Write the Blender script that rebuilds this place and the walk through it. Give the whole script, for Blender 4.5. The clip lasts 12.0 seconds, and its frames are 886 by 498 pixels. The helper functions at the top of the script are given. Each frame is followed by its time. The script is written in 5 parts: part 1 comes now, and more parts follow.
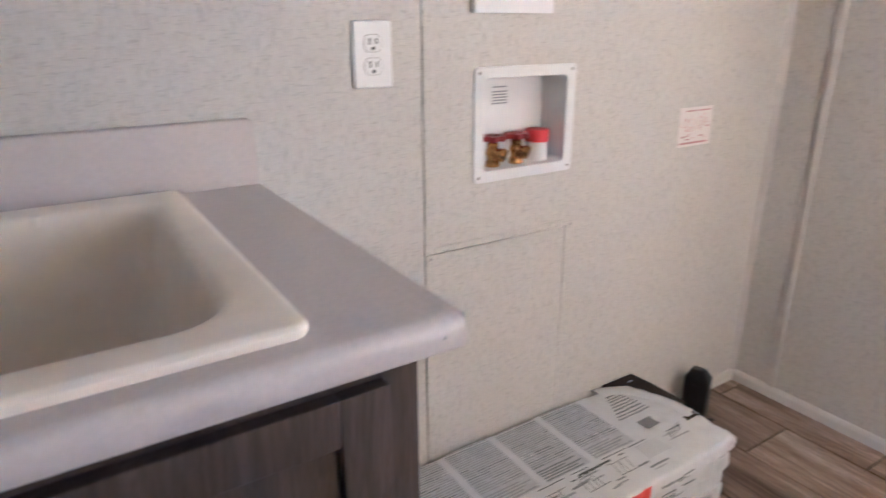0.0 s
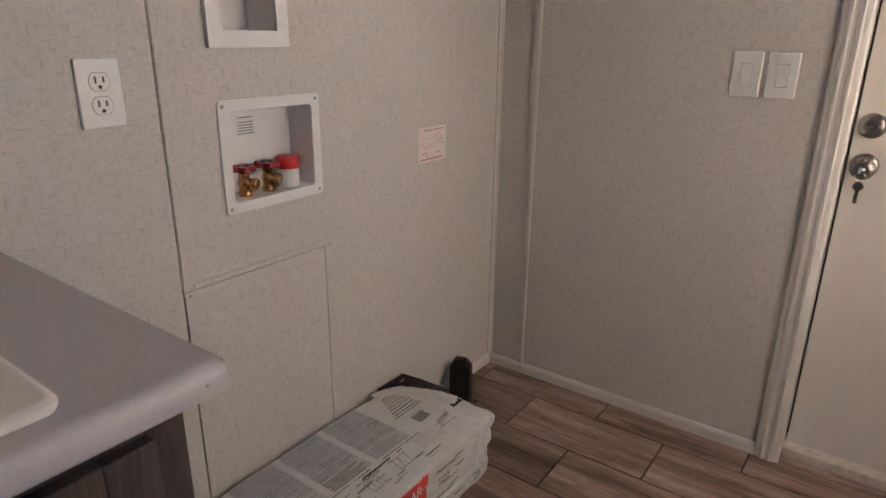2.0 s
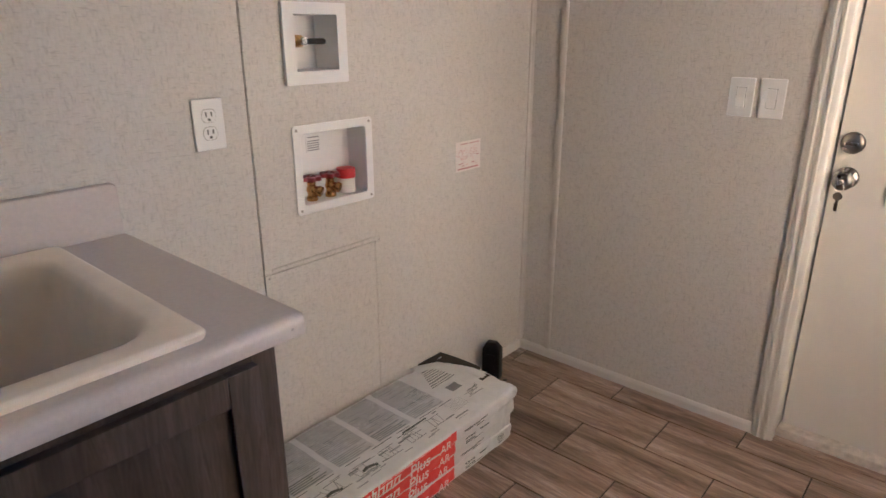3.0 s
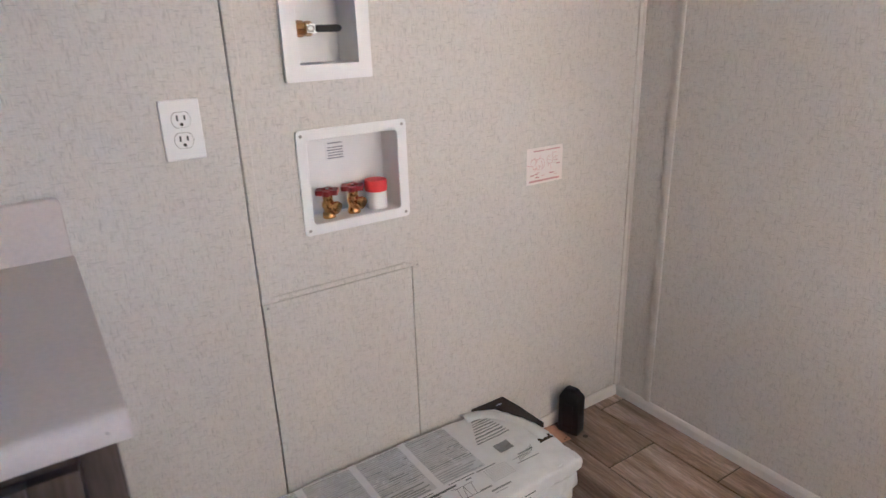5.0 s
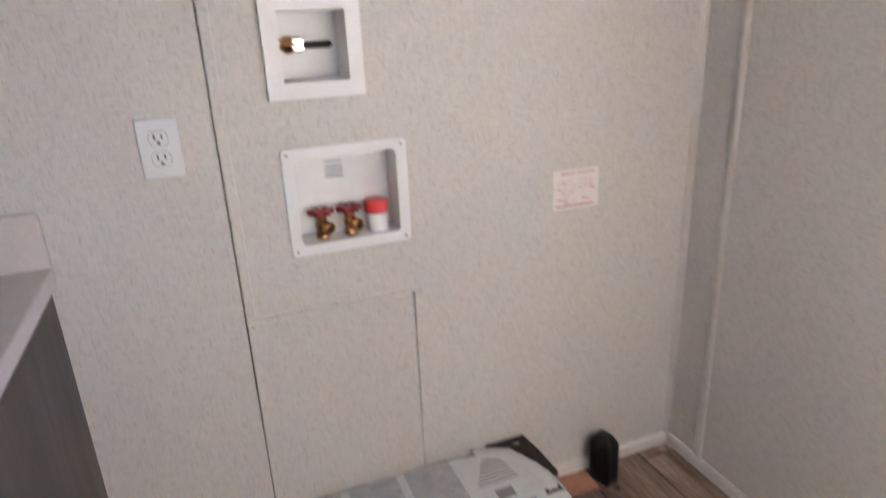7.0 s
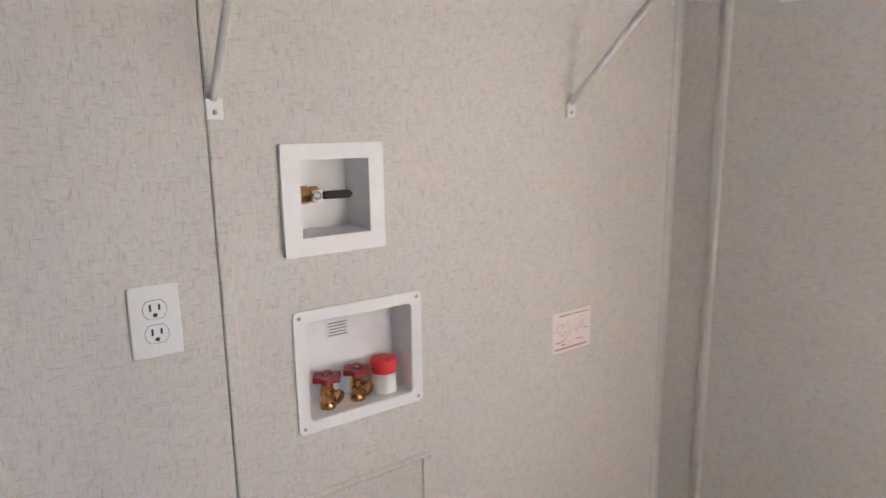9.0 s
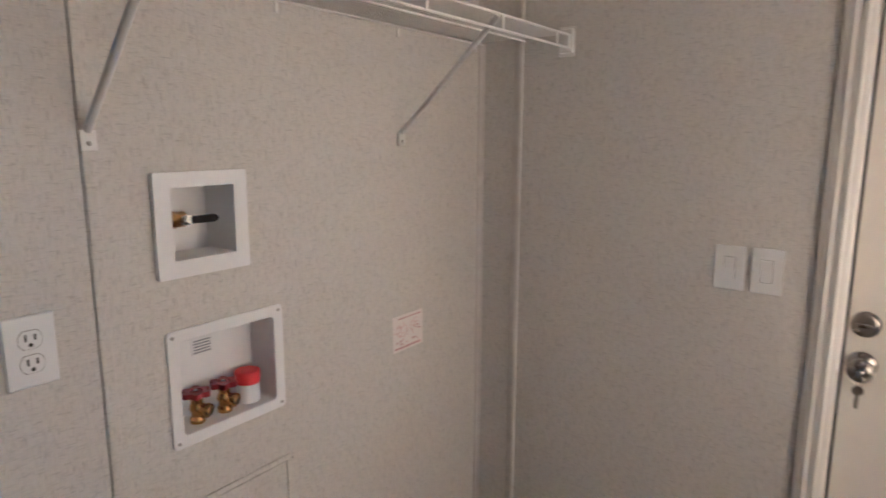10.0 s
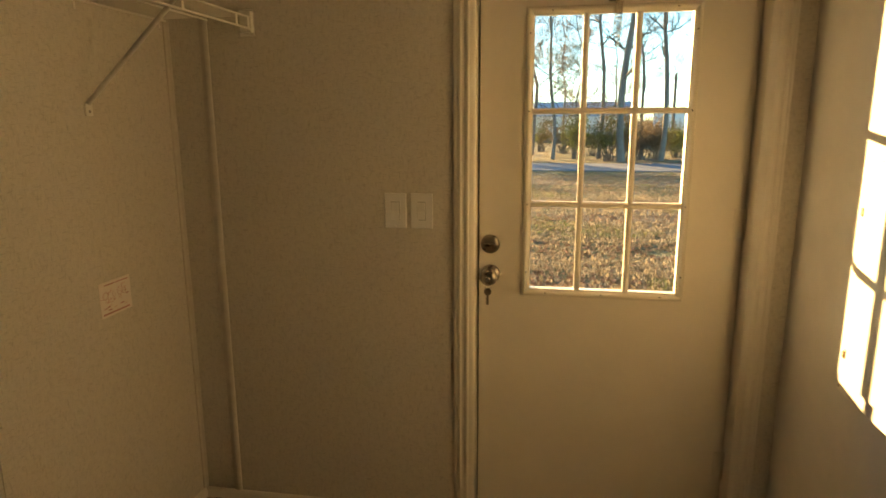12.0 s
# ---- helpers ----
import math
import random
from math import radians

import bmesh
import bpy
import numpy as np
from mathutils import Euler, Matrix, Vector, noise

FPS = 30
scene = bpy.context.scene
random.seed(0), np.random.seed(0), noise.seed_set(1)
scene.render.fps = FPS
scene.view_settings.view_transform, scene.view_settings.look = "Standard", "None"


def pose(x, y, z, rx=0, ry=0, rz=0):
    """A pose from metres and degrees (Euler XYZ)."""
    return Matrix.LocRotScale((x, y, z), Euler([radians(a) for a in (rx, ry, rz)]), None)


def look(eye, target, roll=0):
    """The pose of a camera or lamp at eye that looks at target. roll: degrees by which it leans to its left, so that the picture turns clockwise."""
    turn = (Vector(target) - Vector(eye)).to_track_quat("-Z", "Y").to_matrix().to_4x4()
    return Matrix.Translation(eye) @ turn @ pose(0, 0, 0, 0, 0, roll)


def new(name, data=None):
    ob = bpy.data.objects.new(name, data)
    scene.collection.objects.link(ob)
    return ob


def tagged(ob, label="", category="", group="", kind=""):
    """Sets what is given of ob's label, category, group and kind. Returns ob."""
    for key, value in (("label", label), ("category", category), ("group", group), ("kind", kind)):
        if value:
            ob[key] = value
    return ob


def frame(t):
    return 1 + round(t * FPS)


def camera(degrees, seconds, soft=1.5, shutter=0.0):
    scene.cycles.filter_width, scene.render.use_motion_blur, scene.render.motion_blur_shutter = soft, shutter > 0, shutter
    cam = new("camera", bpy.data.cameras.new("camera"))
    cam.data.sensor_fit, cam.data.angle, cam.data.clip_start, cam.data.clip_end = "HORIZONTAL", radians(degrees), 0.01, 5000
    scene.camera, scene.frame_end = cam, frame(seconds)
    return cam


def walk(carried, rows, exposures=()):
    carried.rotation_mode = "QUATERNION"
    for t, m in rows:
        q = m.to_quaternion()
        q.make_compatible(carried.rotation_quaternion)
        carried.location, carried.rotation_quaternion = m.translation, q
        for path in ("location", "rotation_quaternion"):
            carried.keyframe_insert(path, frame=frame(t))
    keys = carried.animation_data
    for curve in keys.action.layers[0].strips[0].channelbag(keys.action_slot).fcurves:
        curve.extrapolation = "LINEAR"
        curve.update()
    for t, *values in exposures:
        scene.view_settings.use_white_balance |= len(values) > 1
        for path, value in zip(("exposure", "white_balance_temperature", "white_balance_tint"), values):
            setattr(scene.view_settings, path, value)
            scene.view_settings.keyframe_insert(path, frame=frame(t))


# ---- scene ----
from mathutils.bvhtree import BVHTree

cam = camera(70.1, 12.0, shutter=0.4)
PATH = [
    (0, (0.065, 0.06, 1.122), (1.077, 1.651, 0.455), -0.3),
    (0.5, (0.113, 0.138, 1.137), (1.459, 1.466, 0.487), 0.2),
    (1, (0.138, 0.166, 1.133), (1.653, 1.299, 0.482), 0.6),
    (1.5, (0.127, 0.126, 1.143), (1.675, 1.218, 0.502), 1.0),
    (2, (0.045, 0.001, 1.176), (1.578, 1.111, 0.529), 0.6),
    (2.5, (-0.076, -0.157, 1.231), (1.424, 0.992, 0.575), 0.8),
    (3, (-0.146, -0.232, 1.273), (1.275, 1.013, 0.618), -0.2),
    (3.2, (-0.152, -0.248, 1.28), (1.241, 1.034, 0.634), -0.5),
    (4.8, (0.257, -0.16, 1.263), (1.348, 1.381, 0.604), -1.6),
    (5, (0.333, -0.179, 1.254), (1.359, 1.398, 0.575), -1.9),
    (5.5, (0.547, -0.282, 1.244), (1.395, 1.368, 0.498), -1.1),
    (6, (0.68, -0.361, 1.226), (1.446, 1.3, 0.416), -0.6),
    (6.5, (0.702, -0.354, 1.223), (1.413, 1.334, 0.419), -1.9),
    (7, (0.66, -0.212, 1.281), (1.319, 1.55, 0.601), -2.6),
    (7.2, (0.63, -0.134, 1.304), (1.291, 1.663, 0.728), -2.9),
    (8.8, (0.47, 0.108, 1.355), (1.501, 1.776, 0.96), -1.4),
    (9, (0.409, 0.08, 1.366), (1.54, 1.684, 0.982), -0.8),
    (9.5, (0.28, 0.018, 1.408), (1.649, 1.44, 1.081), -0.3),
    (10, (0.199, 0.043, 1.405), (1.798, 1.192, 1.052), 0.2),
    (10.5, (0.13, 0.078, 1.391), (1.939, 0.842, 1.012), -0.1),
    (11, (0.082, 0.056, 1.397), (1.993, 0.488, 1.0), 0.2),
    (11.5, (0.025, -0.016, 1.39), (1.95, 0.347, 0.991), 0.2),
    (12, (-0.052, -0.128, 1.369), (1.877, 0.212, 0.963), -0.3),
]
EXPOSURES = [
    (0.0, 5.09, 4180, 8),
    (0.5, 4.88, 4200, 8),
    (1.0, 4.57, 4270, 9),
    (1.5, 4.3, 4380, 8),
    (2.0, 4.2, 4440, 8),
    (2.5, 4.28, 4490, 8),
    (3.0, 4.62, 4490, 8),
    (5.0, 4.9, 4150, 7),
    (6.5, 4.9, 4120, 6),
    (9.0, 4.87, 4150, 5),
    (9.5, 4.71, 4190, 4),
    (10.0, 4.3, 4370, 7),
    (10.5, 4.02, 4450, 9),
    (11.0, 3.33, 4850, 12),
    (11.5, 2.7, 6050, 6),
    (12.0, 3.11, 8600, -5),
]
walk(cam, [(t, look(eye, target, roll)) for t, eye, target, roll in PATH], EXPOSURES)

# ---- world and sun ----
SUN_TO = Vector((0.43, 0.30, 0.059)).normalized()
world = bpy.data.worlds.new("sky")
scene.world = world
world.use_nodes = True
wn = world.node_tree
sky = wn.nodes.new("ShaderNodeTexSky")
sky.sky_type = "NISHITA"
sky.sun_disc = False
sky.sun_elevation = radians(6.4)
sky.sun_rotation = radians(55)
sky.air_density = 0.65
sky.dust_density = 0.0
sky.ozone_density = 2.4
wn.nodes["Background"].inputs[1].default_value = 0.1
wn.links.new(sky.outputs[0], wn.nodes["Background"].inputs[0])
sun_data = bpy.data.lights.new("sun", "SUN")
sun_data.energy = 4.7
sun_data.angle = radians(0.53)
sun_data.color = (1.0, 0.65, 0.35)
sun = new("sun", sun_data)
sun.matrix_world = look(SUN_TO * 30, (0, 0, 0))

# ---- plan ----
YA, XB, YC, XW, TOP = 1.11, 1.88, -0.815, -0.75, 2.3
GROUND = -0.8


# ---- node helpers ----
def material(name):
    m = bpy.data.materials.new(name)
    m.use_nodes = True
    return m, m.node_tree, m.node_tree.nodes["Principled BSDF"]


def node(tree, kind, **values):
    n = tree.nodes.new(kind)
    for key, value in values.items():
        n.inputs[key.replace("_", " ")].default_value = value
    return n


def coords(tree, scale=(1, 1, 1)):
    c = tree.nodes.new("ShaderNodeTexCoord")
    m = tree.nodes.new("ShaderNodeMapping")
    m.inputs["Scale"].default_value = scale
    tree.links.new(c.outputs["Object"], m.inputs["Vector"])
    return m.outputs["Vector"]


def fuzz(tree, vector, scale, detail=4.0, rough=0.6):
    n = node(tree, "ShaderNodeTexNoise", Scale=scale, Detail=detail, Roughness=rough)
    tree.links.new(vector, n.inputs["Vector"])
    return n.outputs["Fac"]


def ramp(tree, fac, stops):
    r = tree.nodes.new("ShaderNodeValToRGB")
    while len(r.color_ramp.elements) < len(stops):
        r.color_ramp.elements.new(0.5)
    for e, (at, col) in zip(r.color_ramp.elements, stops):
        e.position = at
        e.color = (*col, 1) if len(col) == 3 else col
    tree.links.new(fac, r.inputs["Fac"])
    return r.outputs["Color"]


def mix(tree, kind, fac, a, b):
    m = tree.nodes.new("ShaderNodeMix")
    m.data_type, m.blend_type = "RGBA", kind
    for value, socket in ((fac, m.inputs[0]), (a, m.inputs[6]), (b, m.inputs[7])):
        if hasattr(value, "links"):
            tree.links.new(value, socket)
        elif isinstance(value, (int, float)):
            socket.default_value = value
        else:
            socket.default_value = (*value, 1)
    return m.outputs[2]


def maths(tree, op, a, b=0.0):
    m = tree.nodes.new("ShaderNodeMath")
    m.operation = op
    for value, socket in ((a, m.inputs[0]), (b, m.inputs[1])):
        if hasattr(value, "links"):
            tree.links.new(value, socket)
        else:
            socket.default_value = value
    return m.outputs[0]


def bump(tree, bsdf, height, strength=0.2, distance=0.002):
    b = node(tree, "ShaderNodeBump", Strength=strength, Distance=distance)
    tree.links.new(height, b.inputs["Height"])
    tree.links.new(b.outputs["Normal"], bsdf.inputs["Normal"])


def plain(name, colour, rough=0.5, metal=0.0, vary=0.12, scale=30.0, relief=0.05, coat=0.0, gloss=0.5):
    """A painted, moulded or metal surface with slight mottling, uneven gloss and fine relief."""
    m, t, b = material(name)
    v = coords(t)
    f = fuzz(t, v, scale)
    low, high = [c * (1 - vary) for c in colour], [min(1.0, c * (1 + vary * 0.6)) for c in colour]
    t.links.new(ramp(t, f, [(0.3, low), (0.7, high)]), b.inputs["Base Color"])
    f2 = fuzz(t, v, scale * 0.15, 3)
    r = t.nodes.new("ShaderNodeMapRange")
    r.inputs["To Min"].default_value, r.inputs["To Max"].default_value = max(0.02, rough - 0.08), min(1, rough + 0.08)
    t.links.new(f2, r.inputs["Value"])
    t.links.new(r.outputs[0], b.inputs["Roughness"])
    b.inputs["Metallic"].default_value = metal
    b.inputs["Coat Weight"].default_value = coat
    b.inputs["Specular IOR Level"].default_value = gloss
    if relief:
        bump(t, b, fuzz(t, v, scale * 8, 3), relief, 0.001)
    return m


def linen(name, base, dark, light):
    """Vinyl-faced wallboard printed with a woven, cross-hatched pattern."""
    m, t, b = material(name)
    c = t.nodes.new("ShaderNodeTexCoord")
    sep = t.nodes.new("ShaderNodeSeparateXYZ")
    t.links.new(c.outputs["Object"], sep.inputs[0])
    u = maths(t, "ADD", sep.outputs[0], sep.outputs[1])
    z = sep.outputs[2]

    def streak(ku, kz, shift):
        com = t.nodes.new("ShaderNodeCombineXYZ")
        t.links.new(maths(t, "MULTIPLY", u, ku), com.inputs[0])
        t.links.new(maths(t, "MULTIPLY", z, kz), com.inputs[1])
        com.inputs[2].default_value = shift
        return fuzz(t, com.outputs[0], 1.0, 1.0, 0.5)

    row, column = maths(t, "FLOOR", maths(t, "MULTIPLY", z, 560)), maths(t, "FLOOR", maths(t, "MULTIPLY", u, 520))

    def thread_noise(x, kx, y, ky, shift):
        com = t.nodes.new("ShaderNodeCombineXYZ")
        t.links.new(maths(t, "MULTIPLY", x, kx), com.inputs[0])
        t.links.new(maths(t, "MULTIPLY", y, ky), com.inputs[1])
        com.inputs[2].default_value = shift
        return fuzz(t, com.outputs[0], 1.0, 2.0, 0.6)

    across, up = thread_noise(u, 62, row, 0.83, 1.3), thread_noise(column, 0.83, z, 52, 7.7)
    fine_a, fine_u = streak(60, 900, 5.1), streak(820, 50, 6.3)
    patch_a, patch_u = streak(46, 120, 3.1), streak(110, 36, 9.9)
    a = ramp(t, across, [(0.50, (0, 0, 0)), (0.68, (1, 1, 1))])
    w = ramp(t, up, [(0.50, (0, 0, 0)), (0.68, (1, 1, 1))])
    a = mix(t, "MULTIPLY", 1.0, a, ramp(t, patch_a, [(0.40, (0.08, 0.08, 0.08)), (0.62, (1, 1, 1))]))
    w = mix(t, "MULTIPLY", 1.0, w, ramp(t, patch_u, [(0.40, (0.12, 0.12, 0.12)), (0.62, (1, 1, 1))]))
    both = mix(t, "LIGHTEN", 1.0, a, w)
    thread = ramp(t, maths(t, "MULTIPLY", maths(t, "ADD", fine_a, fine_u), 0.5), [(0.38, (0, 0, 0)), (0.62, (1, 1, 1))])
    col = mix(t, "MIX", thread, base, light)
    col = mix(t, "MIX", maths(t, "MULTIPLY", both, 0.72), col, dark)
    soil = ramp(t, streak(1.3, 1.0, 2.2), [(0.3, (0.94, 0.93, 0.92)), (0.7, (1, 1, 1))])
    col = mix(t, "MULTIPLY", 1.0, col, soil)
    t.links.new(col, b.inputs["Base Color"])
    b.inputs["Roughness"].default_value = 0.52
    b.inputs["Specular IOR Level"].default_value = 0.35
    bump(t, b, maths(t, "ADD", across, up), 0.12, 0.0006)
    return m


def wood(name, colours, axis, rough=0.45, fine=60.0, relief=0.15):
    """Wood grain along one axis, shifted and shaded piece by piece."""
    m, t, b = material(name)
    info = t.nodes.new("ShaderNodeObjectInfo")
    c = t.nodes.new("ShaderNodeTexCoord")
    shift = t.nodes.new("ShaderNodeVectorMath")
    shift.operation = "ADD"
    k = t.nodes.new("ShaderNodeCombineXYZ")
    for n in range(3):
        t.links.new(maths(t, "MULTIPLY", info.outputs["Random"], 37.0 + 11 * n), k.inputs[n])
    t.links.new(c.outputs["Object"], shift.inputs[0])
    t.links.new(k.outputs[0], shift.inputs[1])
    mp = t.nodes.new("ShaderNodeMapping")
    mp.inputs["Scale"].default_value = [1.0 if n != axis else 0.09 for n in range(3)]
    t.links.new(shift.outputs[0], mp.inputs["Vector"])
    warp = fuzz(t, mp.outputs[0], 9.0, 3)
    wv = t.nodes.new("ShaderNodeVectorMath")
    wv.operation = "MULTIPLY_ADD"
    t.links.new(warp, wv.inputs[0])
    wv.inputs[1].default_value = (0.12, 0.12, 0.12)
    t.links.new(mp.outputs[0], wv.inputs[2])
    broad, grain = fuzz(t, wv.outputs[0], 16.0, 5, 0.65), fuzz(t, wv.outputs[0], fine * 3, 4, 0.7)
    col = ramp(t, broad, [(0.30, colours[0]), (0.5, colours[1]), (0.72, colours[2])])
    col = mix(t, "MULTIPLY", 0.8, col, ramp(t, grain, [(0.32, (0.46, 0.44, 0.42)), (0.60, (1, 1, 1))]))
    tone = ramp(t, info.outputs["Random"], [(0.0, (0.86, 0.85, 0.84)), (1.0, (1.08, 1.06, 1.05))])
    col = mix(t, "MULTIPLY", 1.0, col, tone)
    t.links.new(col, b.inputs["Base Color"])
    t.links.new(maths(t, "ADD", maths(t, "MULTIPLY", grain, 0.2), rough - 0.1), b.inputs["Roughness"])
    b.inputs["Specular IOR Level"].default_value = 0.35
    bump(t, b, grain, relief, 0.0006)
    return m


# ---- materials ----
LINEN = linen("linen_wallboard", (0.605, 0.575, 0.532), (0.43, 0.405, 0.375), (0.675, 0.645, 0.600))
TRIM = plain("white_trim_vinyl", (0.68, 0.645, 0.605), 0.55, vary=0.03, scale=12)
BATTEN = plain("batten_vinyl", (0.585, 0.545, 0.505), 0.4, vary=0.08, scale=25)
CEILING = plain("ceiling_paint", (0.84, 0.82, 0.79), 0.8, vary=0.05, scale=60, relief=0.3)
SMOOTH = plain("smooth_wall_paint", (0.69, 0.67, 0.65), 0.8, vary=0.05, scale=10, gloss=0.12)
DOORPAINT = plain("cream_door_paint", (0.70, 0.66, 0.595), 0.42, vary=0.04, scale=6, relief=0.03)
WHITE = plain("white_plastic", (0.77, 0.765, 0.765), 0.32, vary=0.03, scale=20, relief=0.02)
WHITEBOX = plain("moulded_white_plastic", (0.81, 0.80, 0.80), 0.4, vary=0.04, scale=15, relief=0.03)
DARKSLOT = plain("dark_slot", (0.03, 0.028, 0.026), 0.6)
SCREW = plain("dull_steel_screw", (0.42, 0.40, 0.38), 0.4, 0.9, vary=0.2, scale=200)
BRASS = plain("brass", (0.56, 0.33, 0.12), 0.22, 1.0, vary=0.2, scale=120, relief=0.1)
CHROME = plain("chrome", (0.7, 0.69, 0.67), 0.14, 1.0, vary=0.1, scale=80, relief=0.0)
NICKEL = plain("brushed_nickel", (0.27, 0.25, 0.23), 0.28, 1.0, vary=0.12, scale=120, relief=0.03)
REDPAINT = plain("red_enamel", (0.26, 0.018, 0.03), 0.35, vary=0.2, scale=90, relief=0.08)
REDCAP = plain("red_plastic_cap", (0.62, 0.03, 0.035), 0.4, vary=0.08, scale=60)
BLACK = plain("black_plastic", (0.008, 0.008, 0.008), 0.4, vary=0.3, scale=60, gloss=0.3)
BLACKVINYL = plain("black_vinyl_lever", (0.006, 0.006, 0.006), 0.7, vary=0.2, scale=60)
WIRE = plain("white_coated_wire", (0.80, 0.78, 0.75), 0.35, vary=0.04, scale=60, relief=0.0)
LAMINATE = plain("taupe_laminate", (0.60, 0.54, 0.51), 0.36, vary=0.06, scale=140, relief=0.04)
SINKMAT = plain("bisque_sink_plastic", (0.87, 0.785, 0.675), 0.3, vary=0.05, scale=18, relief=0.03)
GROUT = plain("dark_joint", (0.035, 0.027, 0.022), 0.8, vary=0.3, scale=90)
PLANK = wood("plank_flooring", [(0.098, 0.066, 0.049), (0.30, 0.222, 0.172), (0.54, 0.44, 0.36)], 1, 0.42)
CABWOOD = wood("dark_stained_wood", [(0.044, 0.034, 0.028), (0.075, 0.059, 0.049), (0.115, 0.092, 0.077)], 2, 0.42)
WRAP = plain("white_plastic_wrap", (0.63, 0.63, 0.635), 0.35, vary=0.08, scale=22, relief=0.12)
REDWRAP = plain("red_printed_wrap", (0.66, 0.045, 0.035), 0.36, vary=0.08, scale=30, relief=0.08)
WHITEINK = plain("white_ink", (0.78, 0.74, 0.72), 0.4, vary=0.06)
GREYINK = plain("grey_ink", (0.21, 0.21, 0.215), 0.45, vary=0.15)
PALEINK = plain("pale_grey_ink", (0.33, 0.335, 0.345), 0.45, vary=0.15)
DARKINK = plain("dark_ink", (0.06, 0.06, 0.06), 0.45, vary=0.2)
PINKINK = plain("pink_ink", (0.66, 0.42, 0.40), 0.5, vary=0.2)
STICKER = plain("white_paper_sticker", (0.80, 0.73, 0.70), 0.55, vary=0.03)
SHINGLE = plain("dark_shingle_granules", (0.035, 0.028, 0.024), 0.9, vary=0.6, scale=500, relief=0.6)
CARDBOARD = plain("tan_cardboard", (0.46, 0.25, 0.16), 0.8, vary=0.12, scale=40, relief=0.1)
EDGE = plain("panel_edge", (0.19, 0.165, 0.15), 0.8)


def glass(name, tint=(1, 1, 1), rough=0.0):
    m, t, b = material(name)
    b.inputs["Base Color"].default_value = (*tint, 1)
    b.inputs["Transmission Weight"].default_value = 1.0
    b.inputs["Roughness"].default_value = rough
    b.inputs["IOR"].default_value = 1.45
    return m


def thin_glass(name):
    """A thin flat pane: clear straight through, with a mirror gloss that grows towards grazing angles."""
    m, t, b = material(name)
    clear, gloss, mx, fr = t.nodes.new("ShaderNodeBsdfTransparent"), t.nodes.new("ShaderNodeBsdfGlossy"), t.nodes.new("ShaderNodeMixShader"), t.nodes.new("ShaderNodeFresnel")
    clear.inputs[0].default_value = (0.96, 0.97, 0.965, 1)
    gloss.inputs["Roughness"].default_value = 0.02
    fr.inputs["IOR"].default_value = 1.45
    t.links.new(fr.outputs[0], mx.inputs[0])
    t.links.new(clear.outputs[0], mx.inputs[1])
    t.links.new(gloss.outputs[0], mx.inputs[2])
    t.links.new(mx.outputs[0], t.nodes["Material Output"].inputs[0])
    return m


GLASS = thin_glass("window_glass")
CRYSTAL = glass("clear_crystal", (1.0, 0.96, 0.88))


# ---- mesh helpers ----
def mesh_object(name, bm, mat, smooth=False):
    me = bpy.data.meshes.new(name)
    bm.normal_update()
    bm.to_mesh(me)
    bm.free()
    for m in mat if isinstance(mat, (list, tuple)) else [mat]:
        me.materials.append(m)
    if smooth:
        for p in me.polygons:
            p.use_smooth = True
        me.set_sharp_from_angle(angle=radians(40))
    return new(name, me)


def thing(name, at, label, category, group="", kind=""):
    """A top-level thing: an empty at its base, under which its parts are hung."""
    ob = new(name)
    ob.location = at
    ob.empty_display_size = 0.05
    return tagged(ob, label, category, group, kind)


def base_of(ob):
    while ob.parent:
        ob = ob.parent
    return Vector(ob.location)


def part(name, bm, mat, parent, label="", smooth=False, kind=""):
    """One mesh under a thing or a part; bm holds places in the world."""
    bmesh.ops.translate(bm, verts=bm.verts, vec=-base_of(parent))
    ob = mesh_object(name, bm, mat, smooth)
    ob.parent = parent
    return tagged(ob, label, kind=kind)


def setting(name, bm, mat, label, category="", smooth=False):
    return tagged(mesh_object(name, bm, mat, smooth), label, category, kind="structure")


def box(x0, x1, y0, y1, z0, z1, bevel=0.0, segments=2, bm=None):
    own = bmesh.new()
    bmesh.ops.create_cube(own, size=1.0)
    for v in own.verts:
        v.co = ((x0 + x1) / 2 + v.co.x * (x1 - x0), (y0 + y1) / 2 + v.co.y * (y1 - y0), (z0 + z1) / 2 + v.co.z * (z1 - z0))
    if bevel:
        bmesh.ops.bevel(own, geom=own.edges[:], offset=bevel, segments=segments, profile=0.5, affect="EDGES")
    if bm is None:
        return own
    return merge(bm, own)


def merge(bm, other):
    me = bpy.data.meshes.new("temp")
    other.to_mesh(me)
    other.free()
    bm.from_mesh(me)
    bpy.data.meshes.remove(me)
    return bm


def rod(a, b, radius, sides=8, bm=None, radius2=None, caps=True):
    """A round bar from a to b."""
    a, b = Vector(a), Vector(b)
    own = bmesh.new()
    bmesh.ops.create_cone(own, cap_ends=caps, segments=sides, radius1=radius, radius2=radius if radius2 is None else radius2, depth=(b - a).length)
    turn = (b - a).to_track_quat("Z", "Y").to_matrix().to_4x4()
    bmesh.ops.transform(own, verts=own.verts, matrix=Matrix.Translation((a + b) / 2) @ turn)
    return own if bm is None else merge(bm, own)


